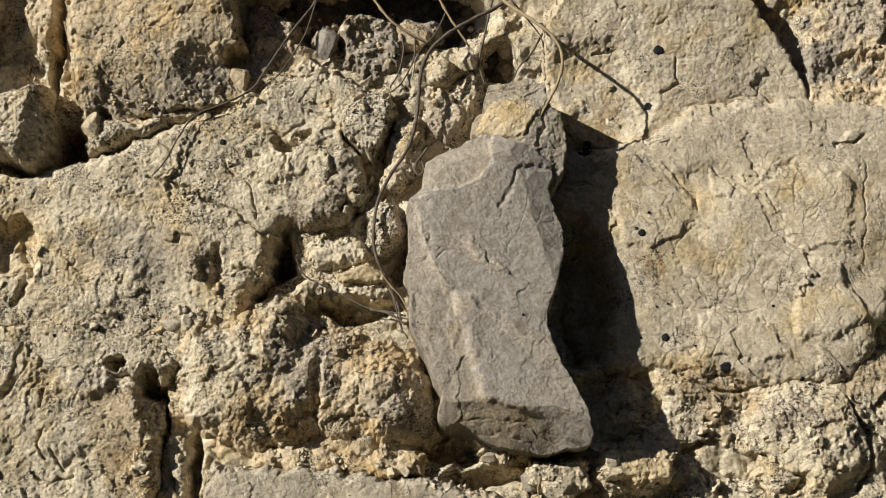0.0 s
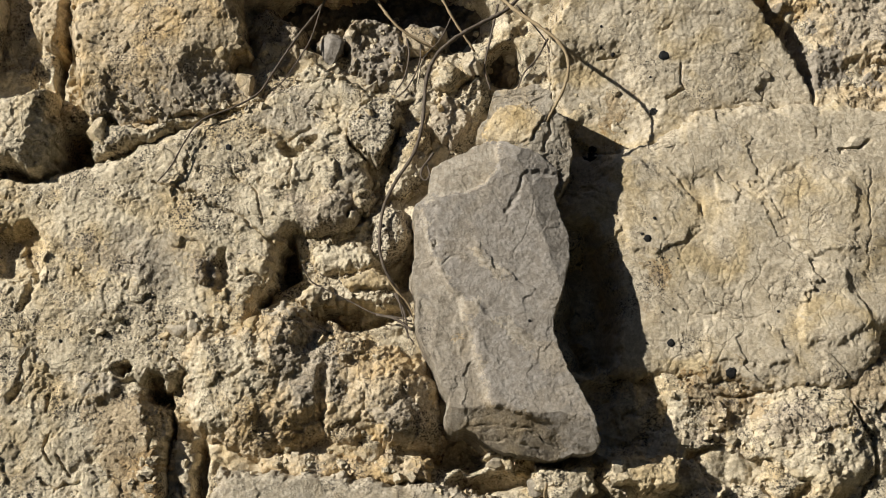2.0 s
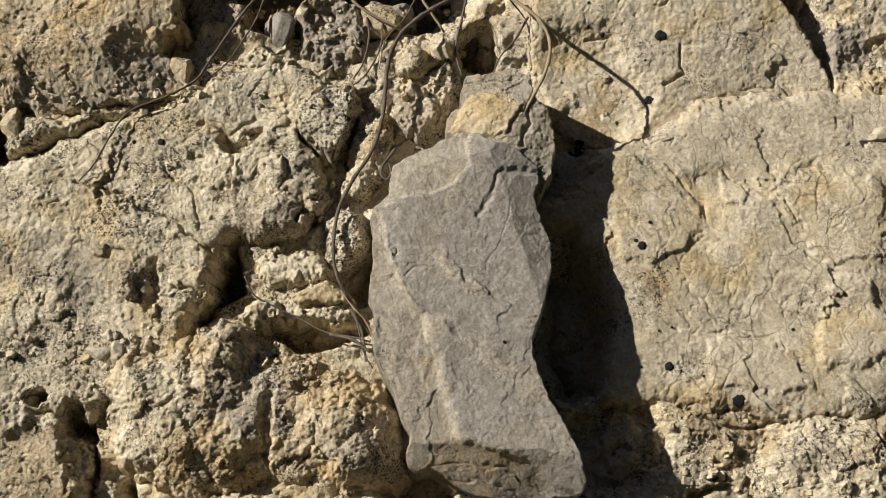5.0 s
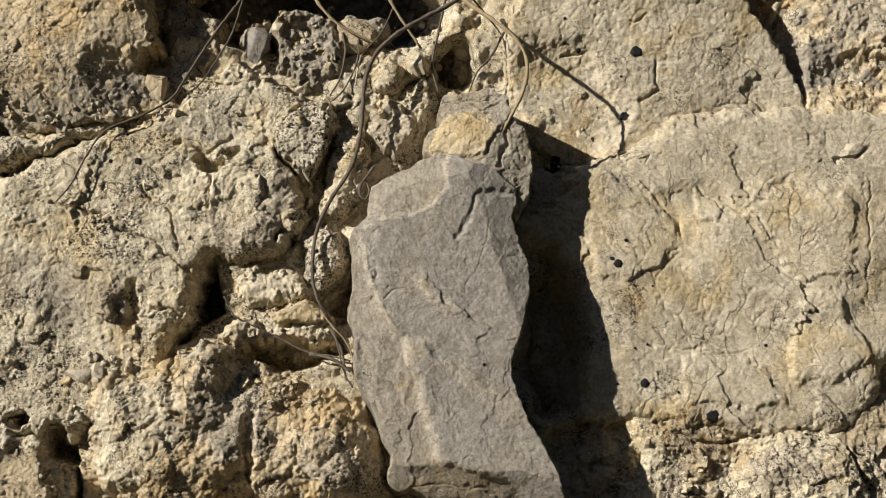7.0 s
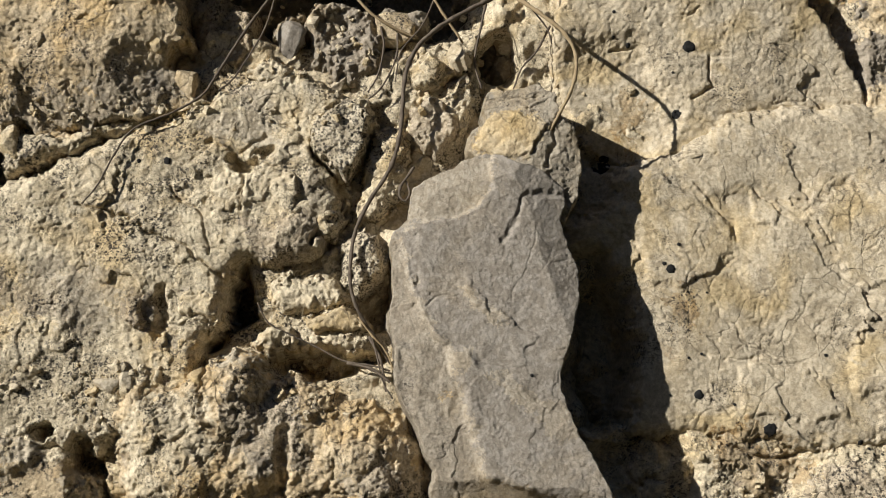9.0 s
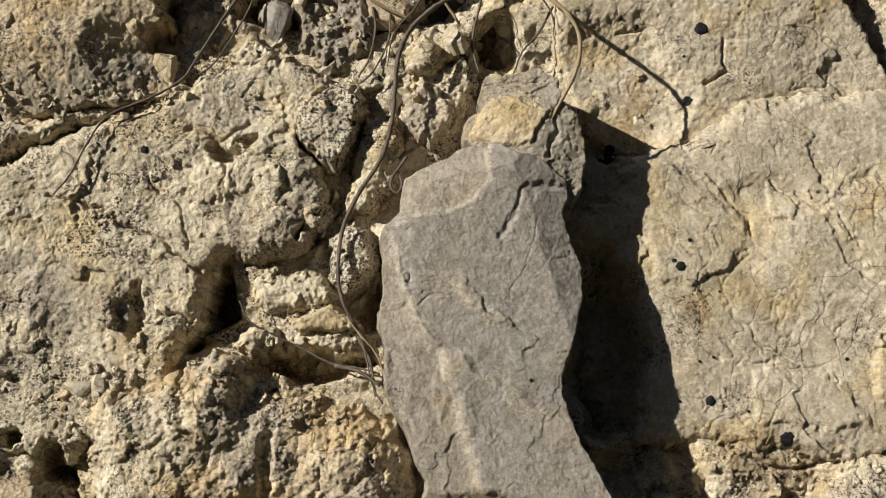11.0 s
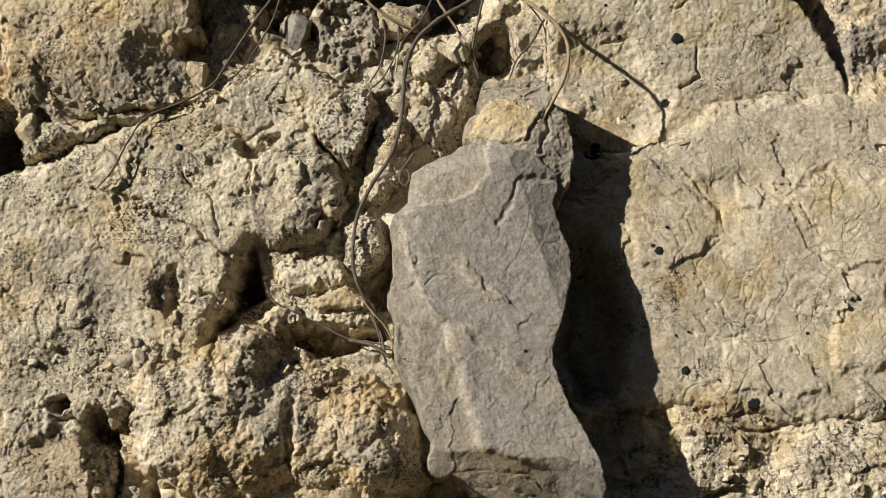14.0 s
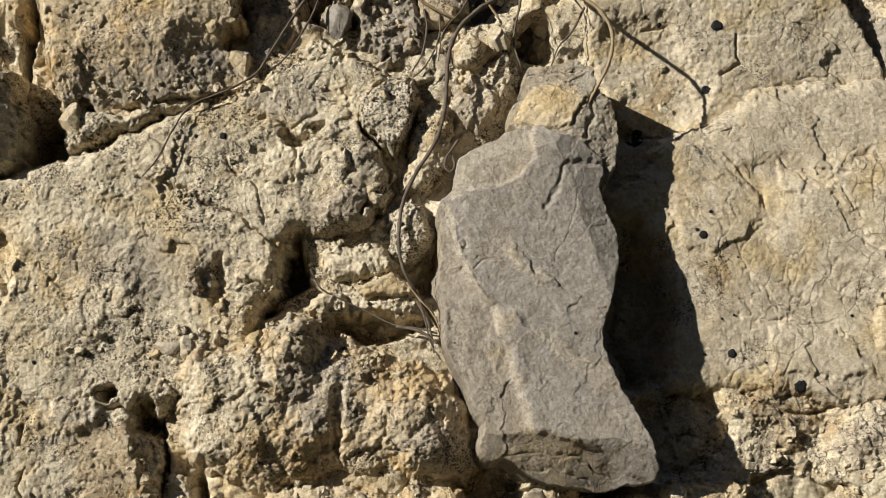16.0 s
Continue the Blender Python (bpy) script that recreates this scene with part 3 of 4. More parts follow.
WARM_BOULDER = rock("boulder", "warm weathered rock split by thin cracks", CONGLOMERATE,
     [(-327, -46), (-286, -46), (-258, -42), (-237, -48), (-222, -69), (-204, -69), (-199, -79), (-189, -80), (-181, -88), (-172, -98), (-170, -125), (-171, -158), (-175, -191), (-321, -191)],
     top=3, base=-16, edge=9, pits=0.45, rough=(3.2, 60), fine=0.45, crags=[(36, 4.0), (16, 1.8), (8, 0.6), (3.6, 0.3), (2.0, 0.22)], steps=[(44, 0.9, 1.8)], fissures=[(30, 1.0, 0.045, 1.6, 80), (20, 0.8, 0.05), (10, 0.45, 0.07)], seed=61,
     lumps=[(-214, -81, 15, 13, 4), (-178, -98, 7, 22, -8), (-180, -82, 6, 10, -14)],
     inlays=[([(-217, -88), (-183, -91), (-173, -145), (-197, -152), (-212, -125)], RUSTY), ([(-189, -79), (-173, -91), (-170, -112), (-185, -108)], LICHENED), ([(-222, -70), (-203, -70), (-204, -88), (-221, -88)], SLAB)],
     cracks=[([(-240, -113), (-243, -121), (-238, -130)], 1.1, 6), ([(-234, -124), (-228, -136)], 1.0, 6), ([(-257, -60), (-259, -77), (-265, -91)], 2.6, 6), ([(-245, -139), (-234, -143), (-221, -141)], 1.0, 4), ([(-243, -88), (-243, -98)], 1.4, 3)])
rock("rock", "narrow upright rock wedged in a crack", CONGLOMERATE,
     [(-170, -90), (-167, -87), (-164, -111), (-156, -116), (-150, -125), (-153, -142), (-156, -191), (-166, -191), (-167, -142)], top=-9, base=-36, edge=5, rough=(2.5, 30), fine=0.6, crags=[(12, 1.8), (5, 0.6)], seed=71)
rock("boulder", "rounded ochre conglomerate boulder with embedded pebbles", OCHRE,
     [(-164, -72), (-164, -47), (-132, -44), (-117, -39), (-103, -29), (-91, -33), (-82, -44), (-56, -49), (-29, -55), (-15, -68), (-6, -85), (0, -106), (-5, -122), (-28, -126), (-48, -126), (-65, -122), (-79, -119), (-89, -126), (-109, -130), (-129, -126), (-139, -119), (-157, -112), (-163, -99)],
     top=9, base=-20, edge=34, slope=(-0.07, 0.14), pits=0.45, rough=(4, 55), fine=0.6, crags=[(34, 4.5), (15, 2.6), (8, 1.2), (4, 0.6), (2.2, 0.35)], knobs=[(13, 2.2)], fissures=[(26, 1.4, 0.05), (12, 0.8, 0.07)], seed=81,
     lumps=[(-92, -112, 13, 12, 3), (-105, -44, 26, 14, 4), (-29, -92, 30, 30, 4), (-76, -85, 5, 22, -5)],
     inlays=[([(-108, -54), (-91, -44), (-77, -51), (-66, -78), (-76, -99), (-96, -92)], LICHENED), ([(-155, -58), (-118, -54), (-110, -92), (-147, -106), (-161, -85)], CONGLOMERATE), ([(-49, -92), (-8, -85), (2, -119), (-32, -126)], LICHENED), ([(-101, -30), (-84, -42), (-77, -51), (-94, -44)], SLAB)],
     cracks=[([(-81, -92), (-76, -112), (-89, -126)], 1.8, 2.4), ([(-49, -89), (-56, -104), (-45, -119)], 1.6, 1.6)])
rock("boulder", "smooth pale grey limestone slab at the foot", SLAB,
     [(-152, -191), (-147, -149), (-138, -129), (-113, -131), (-76, -131), (-49, -136), (-18, -138), (5, -142), (39, -149), (47, -159), (38, -191)],
     top=6, base=-34, edge=8, rough=(2, 50), fine=0.3, crags=[(34, 1.6), (8, 0.3), (3, 0.15)], seed=91)

# the upper corner
rock("boulder", "ochre boulder with a grey knobbly underside darkened for shade", OCHRE,
     [(-240, 115), (-244, 145), (-244, 200), (-140, 200), (-133, 153), (-129, 134), (-137, 120), (-123, 117), (-121, 100), (-136, 92), (-161, 88), (-182, 82), (-207, 83), (-232, 90)],
     top=15, base=-30, edge=9, pits=0.45, rough=(3.0, 50), fine=0.5, crags=[(34, 3.4), (14, 1.3), (7, 0.45), (3.5, 0.25), (2.0, 0.2)], fissures=[(26, 1.2, 0.05), (11, 0.6, 0.07)], seed=101,
     # the grey inlay also puts the underside's shade into its colour
     inlays=[([(-173, 113), (-130, 124), (-121, 100), (-161, 88), (-207, 82), (-228, 89), (-225, 98), (-190, 100)], LICHENED)],
     facets=[(-187, 122, 16, 0.0, 0.38), (-163, 138, 16, -0.3, 0.2)])
rock("rock", "angular tan rock wedged at the edge", CONGLOMERATE,
     [(-301, 97), (-273, 104), (-259, 110), (-250, 104), (-246, 79), (-250, 53), (-262, 49), (-280, 53), (-305, 56)], top=17, base=-34, edge=8, rough=(2.5, 30), fine=0.7, crags=[(18, 3), (7, 0.8), (3, 0.3)], pits=1.2, seed=111,
     facets=[(-258, 86, 15, -0.7, 0.1), (-280, 90, 17, 0.15, -0.1)])
rock("rock", "ochre rock beside a deep crack", OCHRE,
     [(-279, 191), (-249, 192), (-245, 148), (-248, 132), (-262, 135), (-273, 160)], top=4, base=-34, edge=7, rough=(2.5, 30), fine=0.9, crags=[(16, 4), (7, 1.4)], pits=1.2, seed=121)
rock("rock", "shaded grey rock in the corner", SLAB,
     [(-361, 218), (-284, 202), (-273, 150), (-259, 130), (-281, 106), (-343, 95)], top=-16, base=-38, edge=10, rough=(3, 30), fine=0.6, crags=[(24, 5)], seed=131)
rock("rock", "small knobbly rock under the boulder", CONGLOMERATE,
     [(-249, 110), (-241, 114), (-235, 98), (-229, 93), (-209, 91), (-214, 67), (-228, 66), (-233, 89), (-243, 93)], top=-6, base=-34, edge=7, rough=(4, 16), fine=1.2, crags=[(9, 4), (5, 1.5)], seed=141)
# added out of view: blocks the sun so the hollow's top falls dark
rock("boulder", "unseen rock added above the hollow to shade it", OCHRE,
     [(-158, 224), (-80, 228), (-38, 222), (-36, 192), (-42, 182), (-65, 178), (-110, 181), (-150, 190)], top=25, base=-34, edge=9, rough=(4, 30), fine=1.0, crags=[(16, 4)], seed=241)
# added beyond the view's edge to throw shadow on the corner rocks
rock("boulder", "unseen rock added beyond the corner to shade it", CONGLOMERATE,
     [(-362, 217), (-305, 221), (-287, 178), (-289, 132), (-296, 110), (-345, 110)], top=12, base=-34, edge=9, rough=(4, 30), fine=1.0, crags=[(16, 4)], seed=251)

# the middle, between the masses
rock("rock", "crumbling rock matrix between the boulders", CONGLOMERATE,
     [(-53, 104), (-31, 92), (-5, 115), (24, 123), (31, 106), (20, 79), (2, 69), (-16, 39), (-21, 10), (-21, -48), (-50, -50), (-79, -41), (-88, -23), (-90, 8), (-66, 17), (-52, 38), (-34, 73)],
     top=-9, base=-34, edge=8, pits=1.0, rough=(5, 40), fine=1.2, crags=[(20, 6), (10, 2.25), (5, 0.8), (-3, -0.3)], seed=151,
     lumps=[(-30, -5, 16, 14, -18), (-54, -38, 32, 9, -28), (-24, -20, 10, 20, -12)])
rock("rock", "broken tan rock chip in the matrix", TAN,
     [(-69, -13), (-61, -8), (-47, -5), (-33, -14), (-30, -20), (-50, -25), (-65, -22)], top=-2, base=-30, edge=5, rough=(1.5, 18), fine=0.6, crags=[(9, 1.25)], seed=161, res=0.6)
rock("rock", "grey angular rock with dark lichen", LICHENED,
     [(-15, 103), (0, 108), (16, 97), (19, 80), (4, 68), (-7, 74), (-13, 88)], top=0, base=-34, edge=6, rough=(3, 20), fine=1.0, crags=[(12, 3.75), (5, 0.7)], seed=171, res=0.6)
rock("rock", "pale rock under the hanging stem", CONGLOMERATE,
     [(-15, 124), (0, 136), (20, 134), (25, 117), (6, 109), (-9, 109)], top=-4, base=-36, edge=7, rough=(3, 20), fine=1.0, crags=[(11, 3), (5, 0.6)], seed=181, res=0.6)
# back of the hollow: a sheet whose dark colour adds to the shade
rock("soil", "soil in the hollow between rocks, darkened for its shade", SOIL,
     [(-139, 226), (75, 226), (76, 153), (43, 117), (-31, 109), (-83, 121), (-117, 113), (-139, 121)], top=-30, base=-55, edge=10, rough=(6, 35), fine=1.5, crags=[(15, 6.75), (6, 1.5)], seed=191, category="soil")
rock("rock", "shaded brown rock in the hollow", BROWNISH,
     [(-72, 146), (-63, 163), (-35, 161), (-23, 139), (-30, 115), (-53, 113), (-66, 123)], top=-6, base=-40, edge=8, rough=(4, 18), fine=1.2, crags=[(14, 4.5), (6, 1)], seed=201, res=0.6)
rock("rock", "dark rock leaning in the hollow", LICHENED,
     [(-134, 169), (-117, 173), (-94, 157), (-90, 133), (-112, 117), (-127, 121), (-133, 137)], top=-12, base=-40, edge=8, rough=(4, 18), fine=1.2, crags=[(14, 4.5), (6, 1)], seed=211, res=0.6)

# smaller blocks that can be told apart in the crumbling masses
for label, material, top, edge, seed, outline in (
    ("speckled upright slab split from the boulder", SPECKLED, 9, 2.5, 301, [(-65, 80), (-63, 91), (-57, 99), (-46, 103), (-37, 100), (-32, 92), (-33, 81), (-40, 66), (-47, 54), (-56, 63), (-62, 68)]),
    ("rounded pale block beside a dark cavity", CONGLOMERATE, 5, 6, 303, [(-137, -2), (-127, 5), (-115, 3), (-108, -4), (-109, -17), (-120, -21), (-132, -18)]),
    ("dark tooth-shaped block of lichened rock", LICHENED, 7, 4, 305, [(-165, -1), (-153, -1), (-144, -14), (-149, -23), (-161, -18)]),
    ("pale block below the tooth", CONGLOMERATE, 2, 5, 307, [(-145, -21), (-127, -19), (-120, -27), (-125, -35), (-140, -36)]),
    ("smooth pale cap on the rounded boulder", SLAB, 13, 6, 309, [(-116, -41), (-110, -32), (-101, -30), (-91, -33), (-85, -42), (-97, -48), (-109, -47)]),
    ("knobbly block over a cavity", CONGLOMERATE, -3, 7, 311, [(-88, 5), (-68, 13), (-51, 8), (-45, -3), (-58, -10), (-79, -11), (-86, -6)]),
    ("speckled block beside the grey stone", SPECKLED, 2, 8, 313, [(-51, 29), (-32, 39), (-23, 25), (-24, 10), (-39, -4), (-51, 8)]),
    ("pale block behind the hanging stem", CONGLOMERATE, 2, 7, 315, [(-30, 84), (-17, 88), (-10, 75), (-15, 56), (-29, 40), (-42, 34), (-44, 48), (-34, 67)]),
    ("small knobbly block under the cavity", CONGLOMERATE, -2, 5, 317, [(-94, -25), (-87, -15), (-75, -17), (-71, -28), (-85, -33), (-96, -29)]),
    ("crest block at the top of the boulder", CONGLOMERATE, 3, 5, 319, [(-101, 118), (-87, 129), (-72, 119), (-73, 109), (-92, 107)]),
    ("rounded knob of the boulder", CONGLOMERATE, 8, 8, 321, [(-90, 61), (-69, 69), (-61, 50), (-68, 34), (-84, 36), (-92, 49)]),
    ("yellowish knob of the boulder", TAN, 6, 5, 323, [(-112, 58), (-99, 63), (-95, 46), (-102, 37), (-112, 42)]),
    ("grey knob with a cracked rim", CONGLOMERATE, 5, 6, 325, [(-65, 50), (-51, 51), (-45, 39), (-51, 25), (-63, 24), (-68, 35)]),
    ("rounded pale block with a cracked rim", CONGLOMERATE, 5, 9, 333, [(210, -105), (224, -93), (245, -92), (255, -112), (256, -135), (236, -146), (209, -139), (202, -122)]),
    ("crumbling block under the shadow", CONGLOMERATE, 17, 5, 335, [(93, -124), (106, -122), (122, -123), (135, -122), (141, -128), (137, -139), (115, -149), (97, -146), (89, -134)]),
    ("crumbling block under the shadow", CONGLOMERATE, 2, 6, 337, [(145, -138), (168, -142), (177, -158), (147, -162), (137, -152)]),
    ("small rough block at the foot", CONGLOMERATE, 2, 5, 339, [(190, -129), (213, -127), (222, -142), (203, -149), (190, -142)]),
    ("dark small block in the hollow", LICHENED, -9, 4, 341, [(-88, 143), (-83, 152), (-68, 154), (-65, 138), (-78, 132)]),
    ("brown block in the shaded hollow", BROWNISH, -8, 5, 343, [(-35, 152), (-24, 158), (-3, 156), (0, 146), (-14, 137), (-29, 139)]),
    ("broken block under the boulder", OCHRE, -2, 5, 345, [(-209, 90), (-189, 88), (-178, 84), (-185, 75), (-201, 71), (-210, 77)]),
    ("broken block under the boulder", CONGLOMERATE, 0, 4, 347, [(-175, 92), (-157, 95), (-152, 88), (-167, 82), (-174, 84)]),
    ("crumbly ledge between boulder and slab", OCHRE, -3, 5, 353, [(-117, -123), (-90, -122), (-49, -123), (-15, -125), (-8, -140), (-49, -142), (-83, -139), (-113, -137)]),
    ("rubble ledge under the ochre boulder", CONGLOMERATE, 3, 6, 355, [(-233, 93), (-203, 87), (-174, 90), (-138, 98), (-122, 104), (-113, 102), (-124, 94), (-156, 86), (-177, 78), (-195, 72), (-208, 63), (-226, 64)]),
    ("small block beside the gap", CONGLOMERATE, 3, 4, 349, [(19, -115), (26, -112), (41, -122), (43, -135), (29, -134), (20, -125)]),
    ("broken rubble block under the stone", CONGLOMERATE, 10, 4, 351, [(48, -130), (68, -128), (87, -129), (90, -145), (69, -155), (49, -148)]),
):
    rock("rock", label, material, outline, top=top, base=-18, edge=edge * 1.3, rough=(2.2, 26), fine=0.6, crags=[(15, 2.0), (7, 0.8), (2.8, 0.35)], rag=4.0, res=0.55, seed=seed, group="blocks in the face")

# the two loose stones in front
rock("stone", "small tan stone with a fresh broken face", WEATHERED,
     [(18, 76), (21, 81), (26, 85), (25, 94), (27, 100), (34, 102), (43, 101), (55, 102), (63, 99), (67, 88), (72, 79), (76, 68), (78, 57), (75, 43), (68, 29), (59, 29), (40, 49), (28, 59), (20, 68)],
     top=37, base=-14, edge=3, rough=(0.8, 26), fine=0.35, crags=[(16, 1.6), (6, 0.8), (2.4, 0.4)], rag=2.2, ragged=3.0, res=0.5, seed=221, category="stone",
     facets=[(37, 82, 25, 0.28, -0.08), (45, 97, 33, 0.08, -0.22), (60, 97, 34, -0.10, 0.16), (22, 78, 17, 0.5, 0.1)],
     plates=[([(26, 84), (35, 90), (46, 88), (58, 81), (54, 72), (49, 64), (37, 65), (23, 70)], 2.0, 2.0)],
     inlays=[([(23, 83), (35, 90), (46, 88), (59, 81), (54, 72), (49, 63), (35, 63), (21, 68)], TAN)],
     cracks=[([(60, 80), (62, 67), (58, 59)], 2.0, 2.0), ([(27, 94), (41, 96), (58, 94)], 1.0, 1.0)])
GREY_STONE = rock("stone", "long grey limestone stone with chipped facets, leaning on the face", GREY,
     [(-11, 48), (-3, 53), (16, 64), (27, 67), (42, 62), (55, 57), (66, 47), (67, 38), (64, 31), (68, 18), (73, -2), (73, -10), (69, -24), (64, -41), (63, -55), (67, -70), (72, -78), (80, -91), (85, -105), (88, -118), (85, -124), (74, -125), (58, -128), (40, -126), (22, -120), (15, -114), (9, -110), (2, -111), (-3, -107), (-3, -100), (-1, -93), (-6, -85), (-9, -79), (-12, -68), (-16, -60), (-21, -51), (-21, -31), (-23, -20), (-22, -7), (-21, 7), (-23, 19), (-20, 27), (-13, 34)],
     whole=False, top=42, base=-8, edge=3, round_=0.4, rough=(0.7, 60), fine=0.16, crags=[(44, 1.4), (14, 0.5, 2.2, -52), (6, 0.4, 1.6, -50), (2.4, 0.22, 1.5, -50)], fissures=[(22, 0.2, 0.045, 2.2, -50), (9, 0.15, 0.07, 1.8, -45)],
     rag=1.3, ragged=3.0, bend=2.6, res=0.5, seed=231, category="stone",
     facets=[(32, -20, 32, 0.07, -0.03), (-9, -29, 29, 0.26, -0.04), (7, 38, 32, 0.16, -0.40), (29, -98, 35.5, 0.14, 0.72), (50, 40, 30, -0.32, -0.14), (59, -80, 40, -0.04, 0.05)],
     plates=[([(-17, 26), (-15, 14), (-12, 0), (-6, -16), (0, -28), (6, -35), (8, -47), (14, -57), (16, -68), (19, -78), (22, -92), (26, -99), (40, -102), (58, -108), (74, -121), (103, -128), (108, 42), (67, 67), (30, 65), (29, 46), (22, 38), (12, 33), (-1, 31)], 2.4, 2.2),
             ([(-17, 21), (-14, 12), (-10, 0), (-5, -15), (1, -27), (5, -31), (2, -32), (-3, -26), (-9, -15), (-14, -2), (-18, 12)], 1.0, 2.5),
             ([(13, -4), (19, -15), (29, -22), (36, -23), (36, -20), (28, -17), (21, -10), (17, -3)], 0.8, 3.5), ([(22, -6), (41, -17), (39, -15), (29, -7)], 0.6, 2.0),
             ([(7, -35), (17, -36), (22, -43), (35, -49), (50, -59), (67, -67), (104, -82), (103, -128), (74, -121), (58, -108), (40, -102), (26, -99), (22, -92), (16, -68), (14, -57)], 2.6, 6),
             ([(-17, -34), (-8, -48), (-11, -61), (-5, -75), (-11, -75), (-18, -55)], -1.2, 4), ([(5, -43), (10, -55), (5, -68), (2, -55)], 0.8, 3)],
     inlays=[([(-29, 26), (-17, 26), (-15, 14), (-12, 0), (-6, -16), (0, -28), (6, -35), (8, -47), (14, -57), (16, -68), (19, -78), (22, -92), (26, -99), (5, -115), (-28, -115)], BROWNISH), ([(40, -58), (52, -61), (67, -67), (71, -78), (58, -82), (50, -72)], BROWNISH),
             # the top facet is painted paler where it faces the sun
             ([(-13, 47), (16, 66), (30, 65), (29, 46), (22, 38), (12, 33), (-1, 31), (-17, 28)], WORN_SUNLIT),
             # the foot's inlay paints the overhang's shade along with its brown bedding
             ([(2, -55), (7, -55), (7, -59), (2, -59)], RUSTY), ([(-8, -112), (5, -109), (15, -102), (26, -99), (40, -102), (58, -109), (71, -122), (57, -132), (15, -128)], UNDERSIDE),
             ([(-18, 19), (-14, 12), (-10, 0), (-5, -15), (1, -27), (7, -34), (9, -47), (15, -57), (17, -68), (19, -78), (23, -92), (26, -99), (22, -98), (19, -92), (16, -78), (13, -62), (5, -47), (4, -36), (-3, -28), (-9, -16), (-14, -2), (-18, 12)], WORN_SUNLIT), ([(12, -4), (19, -15), (29, -22), (36, -24), (36, -19), (28, -17), (21, -9), (17, -2)], WORN_SUNLIT),
             # pale band: sunlight on the scarp, put into the colour
             ([(26, -45), (34, -47), (40, -53), (50, -59), (58, -62), (53, -66), (40, -62), (32, -57)], WORN_SUNLIT), ([(5, -33), (15, -35), (18, -41), (13, -47), (7, -43)], WORN_SUNLIT)],
     cracks=[([(51, 26), (48, 12), (43, 0), (39, -10)], 0.6, 0.5), ([(-5, -12), (5, -9), (13, -5)], 0.8, 0.7), ([(35, -97), (40, -95), (43, -99)], 0.8, 0.6), ([(39, -43), (52, -48)], 0.5, 0.3), ([(66, 46), (55, 44), (46, 38), (40, 29), (35, 21)], 2.4, 1.3), ([(5, -113), (28, -107), (48, -111), (66, -123)], 1.0, 0.7), ([(15, -117), (35, -117), (54, -124)], 1.0, 0.7), ([(22, -103), (38, -108), (58, -117)], 0.9, 0.6)])


# ---- lichen, stems, pebbles ----
def part(name, bm, material, parent, label=""):
    me = bpy.data.meshes.new(name)
    bm.to_mesh(me)
    bm.free()
    for p in me.polygons:
        p.use_smooth = True
    me.materials.append(material)
    ob = new(name, me)
    ob.parent, ob.matrix_parent_inverse = parent, parent.matrix_world.inverted()
    return tagged(ob, label)


def lichen(parent, u, v, r):
    """A ragged black crust of radius r (mm), swollen in the middle, that follows the rock."""
    bm = bmesh.new()
    rng = random.Random(int(u * 31 + v * 17))
    n = 18
    edge = [r * (1 + 0.35 * (rng.random() - 0.5)) for _ in range(n)]
    rings = []
    for f, lift in ((1.0, -0.25), (0.88, 0.35), (0.45, 0.6)):
        ring = []
        for k in range(n):
            a = k * math.tau / n
            pu, pv = u + f * edge[k] * math.cos(a), v + f * edge[k] * math.sin(a)
            ring.append(bm.verts.new(FACE @ (Vector((pu, pv, height_at(pu, pv) + lift)) * 0.001)))
        rings.append(ring)
    for a, b in zip(rings, rings[1:]):
        for k in range(n):
            bm.faces.new((a[k], a[(k + 1) % n], b[(k + 1) % n], b[k]))
    bm.faces.new(rings[-1])
    return part("lichen_spot", bm, LICHEN, parent, "black lichen crust")


for parent, spots in (
    (UPPER_BOULDER, [(138, 130, 3.4), (106, 132, 1.3), (131, 94, 2.6), (98, 149, 0.9), (98, 136, 0.8), (129, 116, 0.7)]),
    (CREAM_BOULDER, [(123, 9, 2.5), (120, 12, 1.1), (91, 69, 5.0), (172, -74, 3.5), (128, 22, 1.1), (203, -36, 1.0),
                     (121, -56, 0.8), (138, -35, 0.8), (154, -61, 0.8), (136, -56, 2.6), (131, -37, 0.7), (142, -3, 0.6)]),
    (LOWER_ROCK, [(219, -81, 1.4), (223, -84, 0.8), (225, -87, 0.8), (242, -77, 1.0), (251, -107, 1.0), (244, -103, 0.8), (230, -87, 0.7)]),
    (GREY_STONE, [(47, -48, 0.9)]),
    (KNOBBLY_BOULDER, [(-237, -55, 1.2), (-154, 69, 1.2), (-139, 69, 2.0), (-41, 18, 1.1)]),
):
    for u, v, r in spots:
        lichen(parent, u, v, r)


def spline(points, step=1.5):
    """A smooth line through the points."""
    p = [np.array(q, float) for q in points]
    p = [2 * p[0] - p[1]] + p + [2 * p[-1] - p[-2]]
    out = []
    for a, b, c, d in zip(p, p[1:], p[2:], p[3:]):
        n = max(2, int(np.linalg.norm(c - b) / step))
        for k in range(n):
            t = k / n
            out.append(0.5 * (2 * b + (c - a) * t + (2 * a - 5 * b + 4 * c - d) * t * t + (3 * b - a - 3 * c + d) * t ** 3))
    return out + [p[-2]]


